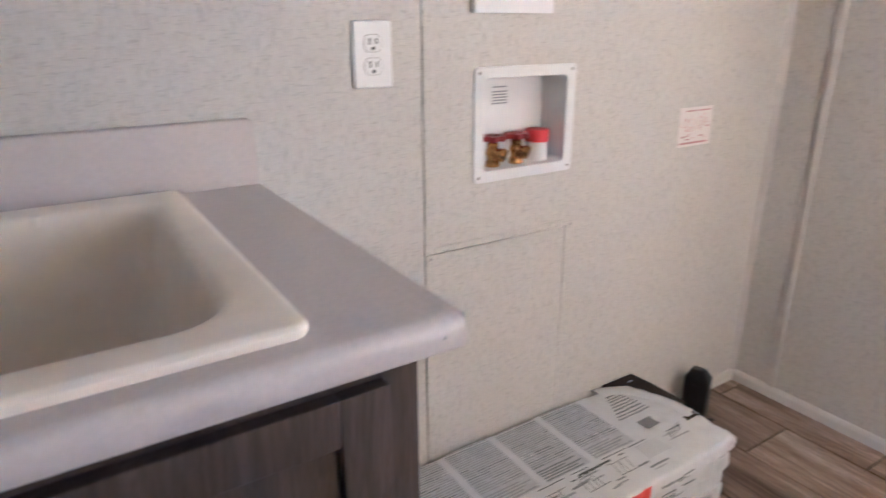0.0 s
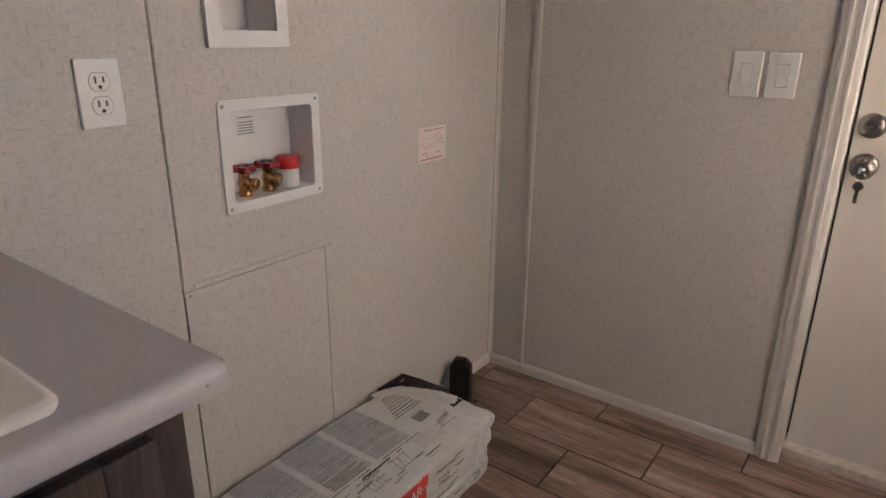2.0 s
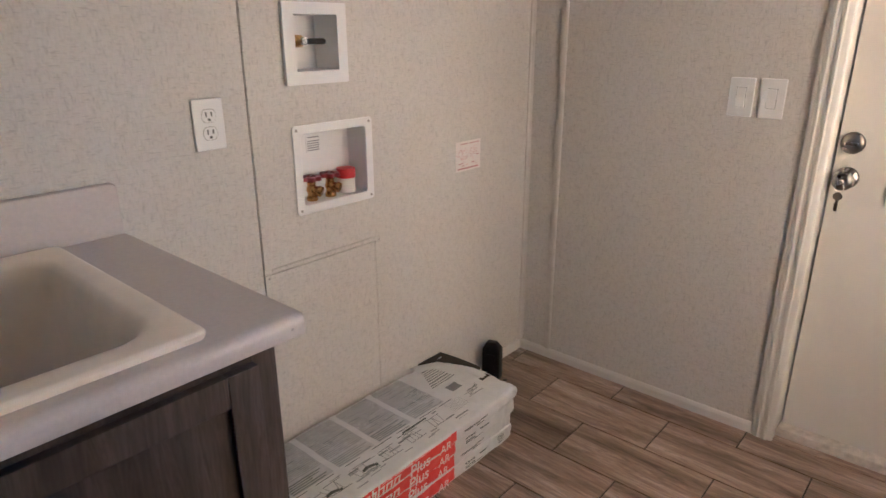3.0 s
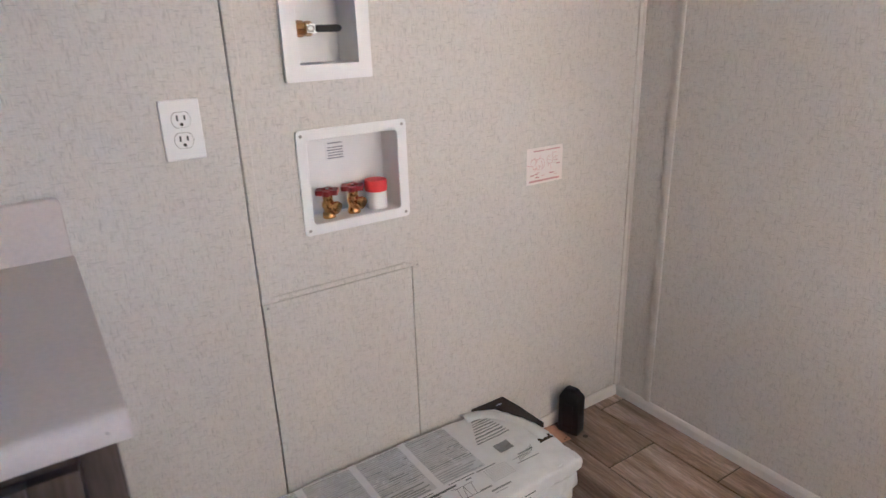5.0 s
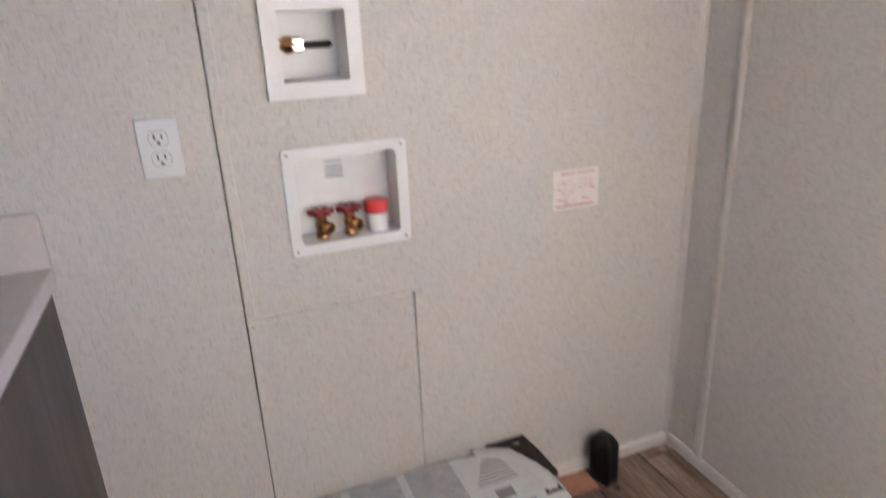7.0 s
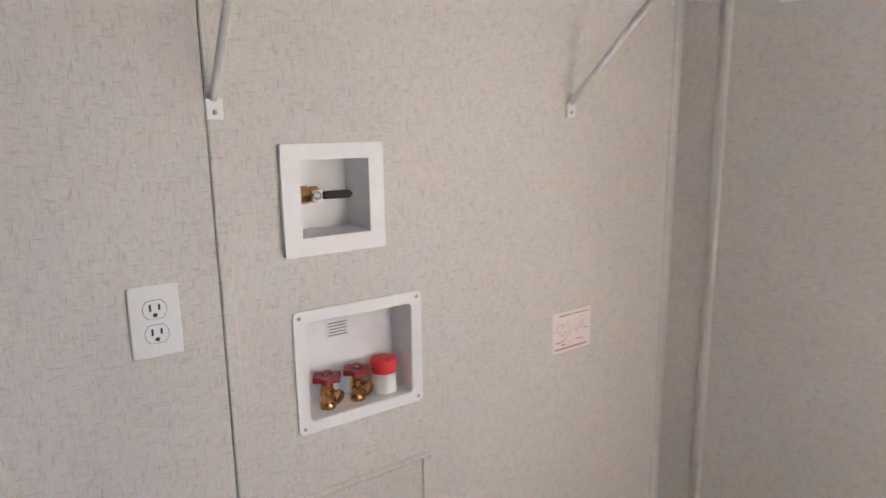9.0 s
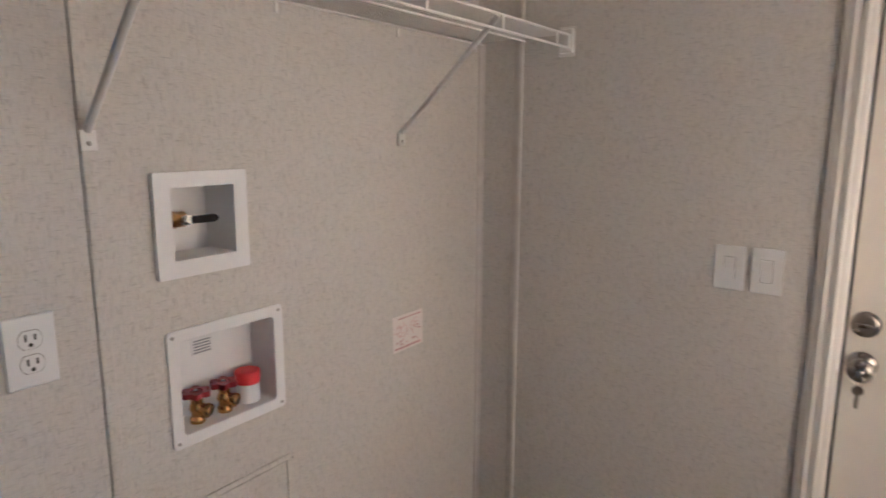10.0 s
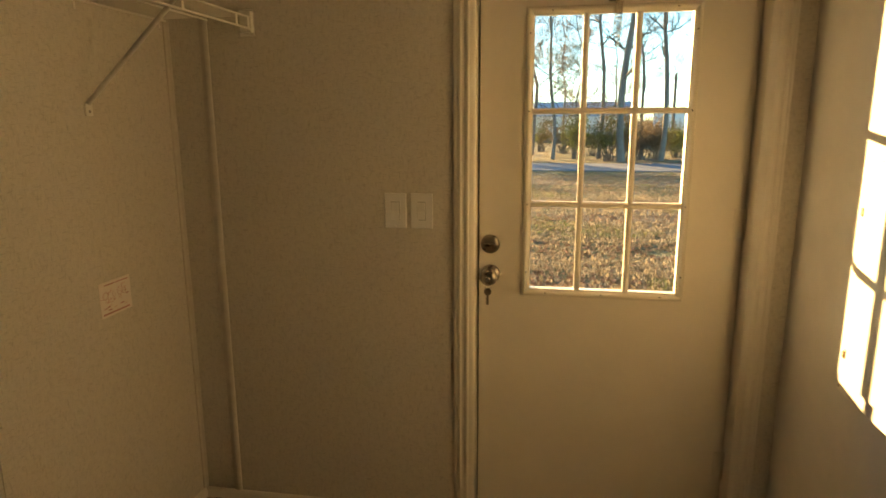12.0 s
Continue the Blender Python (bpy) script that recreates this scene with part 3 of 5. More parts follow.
def valve(x):
    """A brass hose valve with a red handwheel, standing on the bottom of the box."""
    y, z = YA + 0.033, W_IN[2]
    ob = thing("shutoff_valve", (x, y, z), "brass washer shutoff valve with a red six-lobed handwheel", "valve", "washer shutoff valves")
    body = lathe([(0.0150, 0), (0.0155, 0.003), (0.0150, 0.010), (0.0120, 0.014), (0.0125, 0.022), (0.0150, 0.028), (0.0140, 0.036), (0.0112, 0.041), (0.0118, 0.044), (0.0118, 0.050), (0.008, 0.052), (0.005, 0.062)], (x, y, z), "Z", 20)
    way = Vector((0.45, -0.85, -0.30)).normalized()
    spout = Vector((x + 0.003, y - 0.006, z + 0.031))
    lathe([(0.0105, 0), (0.0110, 0.009), (0.0142, 0.012), (0.0145, 0.022), (0.0135, 0.0235), (0.0112, 0.0245)], spout, way, 20, body)
    part("valve_body", body, BRASS, ob, "cast brass body", smooth=True)
    part("outlet_bore", lathe([(0.0085, 0), (0.0085, 0.0006)], spout + way * 0.0247, way, 16), plain("brass_bore", (0.25, 0.15, 0.05), 0.3, 1.0), ob)
    outline, inner = [], []
    for k in range(60):
        a = 2 * math.pi * k / 60
        r = 0.0252 + 0.0042 * math.cos(6 * a)
        outline.append((x + r * math.cos(a), y + r * math.sin(a)))
        inner.append((x + 0.0135 * math.cos(a), y + 0.0135 * math.sin(a)))
    wheel = ring_plate(outline, inner, "xy", z + 0.0555, z + 0.0665)
    for k in range(3):
        a = radians(20 + 120 * k)
        rod((x, y, z + 0.060), (x + 0.017 * math.cos(a), y + 0.017 * math.sin(a), z + 0.060), 0.0042, 8, wheel)
    lathe([(0.0075, 0.0555), (0.0080, 0.0640), (0.0070, 0.0650)], (x, y, z), "Z", 16, wheel)
    hw = part("handwheel", wheel, REDPAINT, ob, "red painted cast handwheel", smooth=True)
    mm = hw.modifiers.new("edge", "BEVEL")
    mm.width, mm.segments, mm.limit_method = 0.0028, 2, "ANGLE"
    part("wheel_nut", lathe([(0.0048, 0), (0.0048, 0.0025), (0.0025, 0.0038)], (x, y, z + 0.0650), "Z", 6), CHROME, ob)
    return ob


valve(0.882)
valve(0.946)
pipe = thing("drain_pipe", (1.011, YA + 0.04, W_IN[2]), "white drain standpipe closed with a red plastic cap", "drain pipe")
part("pipe", lathe([(0.0245, 0), (0.0245, 0.044)], (1.011, YA + 0.04, W_IN[2]), "Z", 28), WHITEBOX, pipe, smooth=True)
part("cap", lathe([(0.0265, 0.042), (0.0272, 0.045), (0.0272, 0.066), (0.0262, 0.0685), (0.022, 0.0695)], (1.011, YA + 0.04, W_IN[2]), "Z", 28), REDCAP, pipe, "red plastic test cap", smooth=True)

gas = thing("gas_outlet_box", ((GBOX[0] + GBOX[1]) / 2, YA, GBOX[2]), "white plastic recessed gas outlet box", "outlet box")
gf = part("frame", ring_plate(rounded(*GBOX, 0.002, 1), rounded(*G_IN, 0.001, 1), "xz", YA - 0.011, YA), WHITEBOX, gas)
mod = gf.modifiers.new("edge", "BEVEL")
mod.width, mod.segments, mod.limit_method = 0.0015, 2, "ANGLE"
recess(gas, G_IN, 0.085, WHITEBOX, 0.002)
gv = thing("gas_valve", (0.846, YA + 0.03, 1.238), "brass ball valve with a black lever on the box side", "valve")
GY, GZ = YA + 0.026, 1.248
part("valve_body", lathe([(0.011, -0.0125), (0.011, -0.003), (0.0155, -0.001), (0.0165, 0.006), (0.0165, 0.014), (0.0140, 0.018), (0.0150, 0.021), (0.0150, 0.033), (0.012, 0.035)], (0.8445, GY, GZ), (1, 0, 0), 8), BRASS, gv, "brass body with a hexagonal end")
part("stem", lathe([(0.006, 0), (0.006, 0.010), (0.0075, 0.0105), (0.0075, 0.014), (0.004, 0.0155)], (0.868, YA + 0.014, GZ), (0, -1, 0), 12), CHROME, gv)
part("lever", extrude_outline([(0.860, GZ - 0.008), (0.872, GZ - 0.010), (0.894, GZ - 0.006), (0.894, GZ + 0.005), (0.872, GZ + 0.010), (0.860, GZ + 0.008)], "xz", YA + 0.0045, YA + 0.0065), CHROME, gv, "bright steel lever plate")
part("lever_grip", extrude_outline([(0.880, GZ - 0.0075), (0.930, GZ - 0.0085), (0.936, GZ - 0.005), (0.938, GZ - 0.001), (0.936, GZ + 0.003), (0.930, GZ + 0.0065), (0.880, GZ + 0.0065)], "xz", YA + 0.001, YA + 0.010, bevel=0.002), BLACKVINYL, gv, "black vinyl lever grip")

# ---- sticker ----
ST0, ST1, SB, STT = 1.452, 1.583, 0.8195, 0.9205
st = thing("wall_sticker", ((ST0 + ST1) / 2, YA, SB), "white paper installation sticker with pink line drawings", "sticker")
part("paper", box(ST0, ST1, YA - 0.0012, YA, SB, STT), STICKER, st)


def ink_bar(bm, u, v, du, dv):
    box(ST0 + u, ST0 + u + du, YA - 0.0022, YA - 0.0014, SB + v, SB + v + dv, bm=bm)


ROSE = plain("rose_ink", (0.56, 0.30, 0.30), 0.5, vary=0.2)
for u, v, du, dv in ((0.008, 0.0065, 0.111, 0.0048), (0.022, 0.0905, 0.040, 0.0032), (0.068, 0.0905, 0.052, 0.0032), (0.012, 0.024, 0.013, 0.0034), (0.030, 0.017, 0.014, 0.0034), (0.028, 0.026, 0.010, 0.0034), (0.082, 0.024, 0.014, 0.0034), (0.108, 0.048, 0.012, 0.0034)):
    line = bmesh.new()
    ink_bar(line, u, v, du, dv)
    part("heading_line", line, ROSE, st, "rose printed line")
faint = bmesh.new()
rs = random.Random(4)
for cu, cv, cr in ((0.022, 0.062, 0.010), (0.048, 0.055, 0.016), (0.084, 0.064, 0.012), (0.100, 0.060, 0.008)):
    for k in range(14):
        a, b = 2 * math.pi * k / 14, 2 * math.pi * (k + 0.8) / 14
        rod((ST0 + cu + cr * math.cos(a), YA - 0.0014, SB + cv + cr * math.sin(a)), (ST0 + cu + cr * math.cos(b), YA - 0.0014, SB + cv + cr * math.sin(b)), 0.0007, 4, faint)
for n in range(16):
    u, v = rs.uniform(0.010, 0.100), rs.uniform(0.034, 0.078)
    a = rs.uniform(0, math.pi)
    L = rs.uniform(0.008, 0.020)
    rod((ST0 + u, YA - 0.0014, SB + v), (ST0 + u + L * math.cos(a), YA - 0.0014, SB + min(0.086, v + L * math.sin(a))), 0.0007, 4, faint)
for n in range(10):
    ink_bar(faint, rs.uniform(0.008, 0.105), rs.uniform(0.018, 0.084), rs.uniform(0.006, 0.014), 0.0016)
part("printing", faint, PINKINK, st, "faint pink printed diagram", kind="stuff")

# ---- wire shelf ----
SZ, SF, SBK, SL, SR = 1.676, 0.812, 1.098, -0.10, 1.866
shelf = thing("wire_shelf", ((SL + SR) / 2, YA, SZ), "white vinyl-coated wire wall shelf with a drop lip", "shelf")
part("front_rod", rod((SL, SF, SZ), (SR, SF, SZ), 0.0032, 8), WIRE, shelf, smooth=True)
part("lip_rod", rod((SL, SF - 0.001, SZ - 0.034), (SR, SF - 0.001, SZ - 0.034), 0.0032, 8), WIRE, shelf, smooth=True)
part("back_rod", rod((SL, SBK, SZ - 0.003), (SR, SBK, SZ - 0.003), 0.0030, 8), WIRE, shelf, smooth=True)
part("middle_rod", rod((SL, 0.955, SZ - 0.004), (SR, 0.955, SZ - 0.004), 0.0028, 8), WIRE, shelf, smooth=True)
cross = bpy.data.meshes.new("cross_wire")
cw = rod((0, SF - 0.001, 0.0018), (0, SBK + 0.004, 0.0018), 0.0013, 6)
cw.to_mesh(cross)
cw.free()
cross.materials.append(WIRE)
count = int((SR - SL) / 0.0127)
for k in range(count):
    w = new("cross_wire", cross)
    w.parent = shelf
    w.location = Vector((SL + 0.006 + k * 0.0127, 0, SZ)) - base_of(shelf)
for px in (0.068, 0.353, 0.638, 0.923, 1.208, 1.495, 1.774):
    part("lip_post", box(px - 0.006, px + 0.006, SF - 0.0045, SF - 0.002, SZ - 0.036, SZ + 0.002, 0.0008), WIRE, shelf)
# Darker than the white wire: the grey stands in for the braces' shaded side.
BRACE = plain("shaded_brace_paint", (0.66, 0.64, 0.63), 0.4, vary=0.05, scale=60, relief=0.0)
for bx in (0.701, 1.491):
    tx = bx - 0.020 if bx < 1 else bx - 0.006
    strut = bmesh.new()
    rod((0, 0, 0), (0, 0, 1), 0.0068, 16, strut)
    a, b = Vector((bx, YA - 0.005, 1.412)), Vector((tx, SF + 0.004, SZ - 0.004))
    d = b - a
    z_axis = d.normalized()
    x_axis = Vector((1, 0, -z_axis.x / z_axis.z)).normalized()
    y_axis = z_axis.cross(x_axis)
    m = Matrix((x_axis, y_axis, z_axis)).transposed().to_4x4()
    bmesh.ops.scale(strut, vec=(1, 1, d.length), verts=strut.verts)
    bmesh.ops.transform(strut, verts=strut.verts, matrix=Matrix.Translation(a) @ m)
    brace = part("support_brace", strut, BRACE, shelf, "diagonal steel tube brace, greyed for its shaded side", smooth=True)
    part("brace_foot", box(bx - 0.013, bx + 0.013, YA - 0.0065, YA, 1.379, 1.412, 0.0012), WIRE, brace)
    part("screw", lathe([(0.0042, 0), (0.004, 0.0015), (0.002, 0.003)], (bx, YA - 0.0065, 1.391), (0, -1, 0), 12), SCREW, brace)
for cx in (0.32, 0.71, 1.096, 1.483, 1.845):
    clip = box(cx - 0.004, cx + 0.004, SBK - 0.006, YA, SZ - 0.001, SZ + 0.005, 0.001)
    box(cx - 0.004, cx + 0.004, YA - 0.004, YA, SZ - 0.026, SZ + 0.002, 0.001, bm=clip)
    part("wall_clip", clip, WIRE, shelf)
end = box(XB - 0.003, XB, 0.805, 0.853, 1.622, 1.702, 0.001)
box(XB - 0.021, XB - 0.002, 0.806, 0.845, 1.631, 1.694, 0.003, bm=end)
part("end_bracket", end, WIRE, shelf, "white plastic end bracket")
part("lip_post", box(SR - 0.026, SR - 0.012, SF - 0.0045, SF - 0.002, SZ - 0.036, SZ + 0.002, 0.0008), WIRE, shelf)

# ---- breaker panel on the south wall, in the sun ----
bp = thing("breaker_panel", (1.30, YC, 0.737), "white painted steel electrical panel with a hinged door", "electrical panel")
PANELPAINT = plain("panel_paint", (0.72, 0.69, 0.64), 0.4, vary=0.04, scale=12)
part("cover", box(1.116, 1.484, YC, YC + 0.014, 0.737, 1.275, 0.003), PANELPAINT, bp)
pd = part("panel_door", box(1.146, 1.452, YC + 0.0145, YC + 0.020, 0.775, 1.235, 0.0025), PANELPAINT, bp)
for hz in (0.835, 1.163):
    part("hinge", box(1.449, 1.461, YC + 0.0142, YC + 0.0225, hz - 0.010, hz + 0.010, 0.001), plain("bronze_hinge", (0.16, 0.11, 0.06), 0.4, 0.8), pd)
part("latch", box(1.152, 1.172, YC + 0.020, YC + 0.024, 0.99, 1.03, 0.0015), BLACK, pd)
for sx in (1.126, 1.474):
    for sz in (0.75, 1.262):
        part("screw", lathe([(0.004, 0), (0.0035, 0.0015)], (sx, YC + 0.014, sz), (0, 1, 0), 10), SCREW, bp)
# ---- sink base, worktop and sink ----
CX0, CX1, CF, CTOP = -0.66, 0.361, 0.487, 0.876
SINK = (-0.41, 0.229, 0.520, 1.072)
BASIN = (-0.365, 0.180, 0.572, 1.022)
top = thing("countertop", ((CX0 + CX1) / 2, 0.8, CTOP - 0.034), "taupe laminate countertop with a rounded front edge and backsplash", "countertop")
part("worktop", slab("xy", CX0, CX1, CF + 0.022, 1.0895, CTOP - 0.034, CTOP, [(SINK[0] + 0.02, SINK[1] - 0.02, SINK[2] + 0.02, SINK[3] - 0.02)]), LAMINATE, top)
nose = [(CF + 0.022, CTOP - 0.034), (CF + 0.022, CTOP)]
for k in range(1, 9):
    a = radians(90 + 90 * k / 8)
    nose.append((CF + 0.016 + 0.016 * math.cos(a), CTOP - 0.016 + 0.016 * math.sin(a)))
nose += [(CF, CTOP - 0.030), (CF + 0.003, CTOP - 0.034)]
part("front_edge", extrude_outline(nose, "yz", CX0, CX1), LAMINATE, top, smooth=True)
part("end_cap", box(CX1, CX1 + 0.0012, CF + 0.004, 1.0895, CTOP - 0.034, CTOP - 0.0015), LAMINATE, top)
splash = [(CX0, CTOP - 0.034), (CX1 - 0.001, CTOP - 0.034)] + [(CX1 - 0.013 + 0.012 * math.cos(radians(a)), 0.971 + 0.012 * math.sin(radians(a))) for a in range(0, 91, 15)] + [(CX0, 0.983)]
bs = part("backsplash", extrude_outline(splash, "xz", 1.0895, 1.1095), LAMINATE, top)
mod = bs.modifiers.new("edge", "BEVEL")
mod.width, mod.segments, mod.limit_method = 0.004, 3, "ANGLE"
part("edge_nail", lathe([(0.0022, 0), (0.0016, 0.0008)], (CX1 - 0.022, CF, CTOP - 0.018), (0, -1, 0), 8), SCREW, top)

sink = thing("laundry_sink", ((SINK[0] + SINK[1]) / 2, 0.8, CTOP - 0.3), "bisque plastic drop-in laundry sink with a deep basin", "sink")
own = bmesh.new()
n = 8
loops = []


def sink_loop(rect, r, z):
    loops.append([own.verts.new((u, v, z)) for u, v in rounded(*rect, r, n)])


def grow(rect, d):
    return (rect[0] - d, rect[1] + d, rect[2] - d, rect[3] + d)


sink_loop(grow(SINK, -0.002), 0.014, CTOP)
sink_loop(SINK, 0.016, CTOP + 0.004)
sink_loop(SINK, 0.016, CTOP + 0.009)
sink_loop(grow(SINK, -0.003), 0.014, CTOP + 0.0125)
sink_loop(grow(SINK, -0.008), 0.012, CTOP + 0.0135)
sink_loop(grow(BASIN, 0.012), 0.065, CTOP + 0.0125)
sink_loop(grow(BASIN, 0.004), 0.062, CTOP + 0.010)
sink_loop(grow(BASIN, -0.003), 0.060, CTOP + 0.001)
sink_loop(grow(BASIN, -0.010), 0.058, CTOP - 0.03)
sink_loop(grow(BASIN, -0.030), 0.056, CTOP - 0.25)
sink_loop(grow(BASIN, -0.045), 0.050, CTOP - 0.285)
sink_loop(grow(BASIN, -0.08), 0.040, CTOP - 0.298)
sink_loop(grow(BASIN, -0.18), 0.020, CTOP - 0.302)
for a, b in zip(loops, loops[1:]):
    for k in range(len(a)):
        own.faces.new((a[k], a[(k + 1) % len(a)], b[(k + 1) % len(a)], b[k]))
own.faces.new(loops[-1])
bmesh.ops.recalc_face_normals(own, faces=own.faces[:])
for f in own.faces:
    f.normal_flip()
part("basin", own, SINKMAT, sink, smooth=True)
part("overflow_tab", box(0.034, 0.046, 1.018, 1.028, CTOP - 0.010, CTOP + 0.0115, 0.002), SINKMAT, sink)
part("drain", lathe([(0.036, 0), (0.036, 0.003), (0.030, 0.004), (0.028, 0.001)], (-0.09, 0.81, CTOP - 0.3018), "Z", 24), CHROME, sink, smooth=True)

FX, FY, KICK = 0.346, 0.552, 0.09
cab = thing("sink_cabinet", ((CX0 + FX) / 2, 0.83, 0.0), "dark-stained wood sink base cabinet with shaker doors", "cabinet")
carcass = box(CX0 + 0.02, CX0 + 0.036, FY + 0.018, YA - 0.002, 0.0, CTOP - 0.035)
box(CX0 + 0.036, FX - 0.016, YA - 0.012, YA - 0.002, KICK, CTOP - 0.035, bm=carcass)
box(CX0 + 0.036, FX - 0.016, FY + 0.018, YA - 0.012, KICK, KICK + 0.016, bm=carcass)
box(CX0 + 0.036, FX - 0.016, FY + 0.07, FY + 0.082, 0.0, KICK - 0.001, bm=carcass)
part("carcass", carcass, CABWOOD, cab)
part("side_panel", box(FX - 0.0155, FX, FY + 0.0185, YA - 0.002, 0.0, CTOP - 0.035, 0.0008), CABWOOD, cab)
part("stile", box(FX - 0.040, FX + 0.0005, FY, FY + 0.018, KICK, CTOP - 0.035, 0.001), CABWOOD, cab)
part("stile", box(CX0 + 0.020, CX0 + 0.060, FY, FY + 0.018, KICK, CTOP - 0.035, 0.001), CABWOOD, cab)
part("top_rail", box(CX0 + 0.0605, FX - 0.0405, FY + 0.0005, FY + 0.018, CTOP - 0.095, CTOP - 0.035, 0.001), CABWOOD, cab)
part("bottom_rail", box(CX0 + 0.0605, FX - 0.0405, FY + 0.0005, FY + 0.018, KICK, KICK + 0.04, 0.001), CABWOOD, cab)


def cabinet_door(x0, x1):
    z0, z1, w = KICK + 0.02, 0.797, 0.052
    leaf = part("cabinet_door", box(x0, x0 + w, FY - 0.019, FY - 0.001, z0, z1, 0.0015), CABWOOD, cab)
    box_r = part("door_stile", box(x1 - w, x1, FY - 0.019, FY - 0.001, z0, z1, 0.0015), CABWOOD, leaf)
    part("door_rail", box(x0 + w + 0.0003, x1 - w - 0.0003, FY - 0.0187, FY - 0.001, z1 - w, z1, 0.0015), CABWOOD, leaf)
    part("door_rail", box(x0 + w + 0.0003, x1 - w - 0.0003, FY - 0.0187, FY - 0.001, z0, z0 + w, 0.0015), CABWOOD, leaf)
    part("door_panel", box(x0 + w + 0.0003, x1 - w - 0.0003, FY - 0.010, FY - 0.004, z0 + w + 0.0003, z1 - w - 0.0003), CABWOOD, leaf)


cabinet_door(-0.137, 0.305)
cabinet_door(-0.579, -0.143)


# ---- bundles of roof shingles ----
def bundle_mesh(x0, x1, y0, y1, z0, z1, seed, crumple):
    """A plastic-wrapped bundle: a rounded bar along x with folds, sags and puckered ends."""
    own = bmesh.new()
    nx = 170
    h, w = z1 - z0, y1 - y0
    prof = [(u, v) for u, v in rounded(-w / 2, w / 2, -h / 2, h / 2, 0.008 if crumple > 0.9 else 0.003, 3)]
    fine = []
    for (u, v), (u2, v2) in zip(prof, prof[1:] + prof[:1]):
        steps = max(1, int(math.hypot(u2 - u, v2 - v) / 0.009))
        fine += [(u + (u2 - u) * k / steps, v + (v2 - v) * k / steps) for k in range(steps)]
    rings = []
    for k in range(nx + 1):
        s = k / nx
        x = x0 + (x1 - x0) * s
        close = min(s, 1 - s) * (x1 - x0)
        pinch = 1 - 0.07 * max(0.0, 1 - close / 0.022) ** 2
        ring = []
        for u, v in fine:
            p = Vector((x * 9, u * 9, v * 14 + seed * 7.3))
            fold = noise.noise(Vector((x * 7 + u * 34, u * 8 - x * 5, seed * 3.1 + v * 8)))
            near_end = max(0.0, 1 - (x1 - x) / 0.22)
            amp = 0.0021 + crumple * 0.0045 * near_end
            d = noise.noise(p) * 0.0014 + fold * amp
            crease = (1 - abs(noise.noise(Vector((x * 19 + u * 10, u * 26 - x * 7, seed * 2.0 + v * 20))))) ** 7
            d -= crease * 0.0034 * (0.4 + crumple * near_end)
            side = 1.0 if abs(u) > w / 2 - 0.014 else 0.0
            bulge = side * 0.003 * noise.noise(Vector((x * 12, seed * 5.0, v * 40)))
            uu = u * (1 - (1 - pinch) * 0.15) + (d * 1.2 + bulge) * (1 if u > 0 else -1) * side
            vv = v * pinch + (d if v > 0 else min(0.0, d) * 0)
            wob = 0.010 * crumple * near_end * noise.noise(Vector((u * 13, v * 30, seed)))
            ring.append(own.verts.new((x + (wob if s > 0.97 else 0), (y0 + y1) / 2 + uu, max(z0, (z0 + z1) / 2 + vv))))
        rings.append(ring)
    m = len(fine)
    for a, b in zip(rings, rings[1:]):
        for k in range(m):
            own.faces.new((a[k], a[(k + 1) % m], b[(k + 1) % m], b[k]))
    own.faces.new(rings[0])
    own.faces.new(rings[-1])
    bmesh.ops.recalc_face_normals(own, faces=own.faces[:])
    return own


def drape(tree, strips, axis, start, lift=0.0007, step=0.012):
    """Flat printed strips laid on a wrapped surface, following it."""
    own = bmesh.new()
    way = Vector((0, 0, -1)) if axis == "z" else Vector((0, 1, 0))
    for u0, u1, v0, v1, skew in strips:
        k = max(1, int(abs(u1 - u0) / step))
        rows = max(1, int(abs(v1 - v0) / step))
        grid = []
        for j in range(rows + 1):
            line = []
            for i in range(k + 1):
                u = u0 + (u1 - u0) * i / k + skew * j / rows
                v = v0 + (v1 - v0) * j / rows
                o = Vector((u, v, start)) if axis == "z" else Vector((u, start, v))
                hit = tree.ray_cast(o, way)
                line.append(own.verts.new(hit[0] - way * lift) if hit[0] is not None else None)
            grid.append(line)
        for j in range(rows):
            for i in range(k):
                q = (grid[j][i], grid[j][i + 1], grid[j + 1][i + 1], grid[j + 1][i])
                if None not in q:
                    own.faces.new(q)
    bmesh.ops.recalc_face_normals(own, faces=own.faces[:])
    return own


BUNDLES = [(0.372, 1.342, 0.772, 1.098), (0.369, 1.338, 0.776, 1.100), (0.374, 1.350, 0.770, 1.097), (0.366, 1.362, 0.764, 1.096)]
BH = 0.0452
rb = random.Random(11)


def lettered(parent, text, size, x, y, z, mat, tilt=0.0, heavy=0.0):
    """Words in the built-in font as a thin mesh on the front of a bundle."""
    cu = bpy.data.curves.new("word", "FONT")
    cu.body, cu.size, cu.extrude, cu.shear, cu.offset = text, size, 0.0002, tilt, heavy
    ob = bpy.data.objects.new("word", cu)
    me = bpy.data.meshes.new_from_object(ob)
    bpy.data.objects.remove(ob)
    own = bmesh.new()
    own.from_mesh(me)
    bpy.data.meshes.remove(me)
    bmesh.ops.transform(own, verts=own.verts, matrix=pose(x, y, z, 90, 0, 0))
    part("lettering", own, mat, parent)


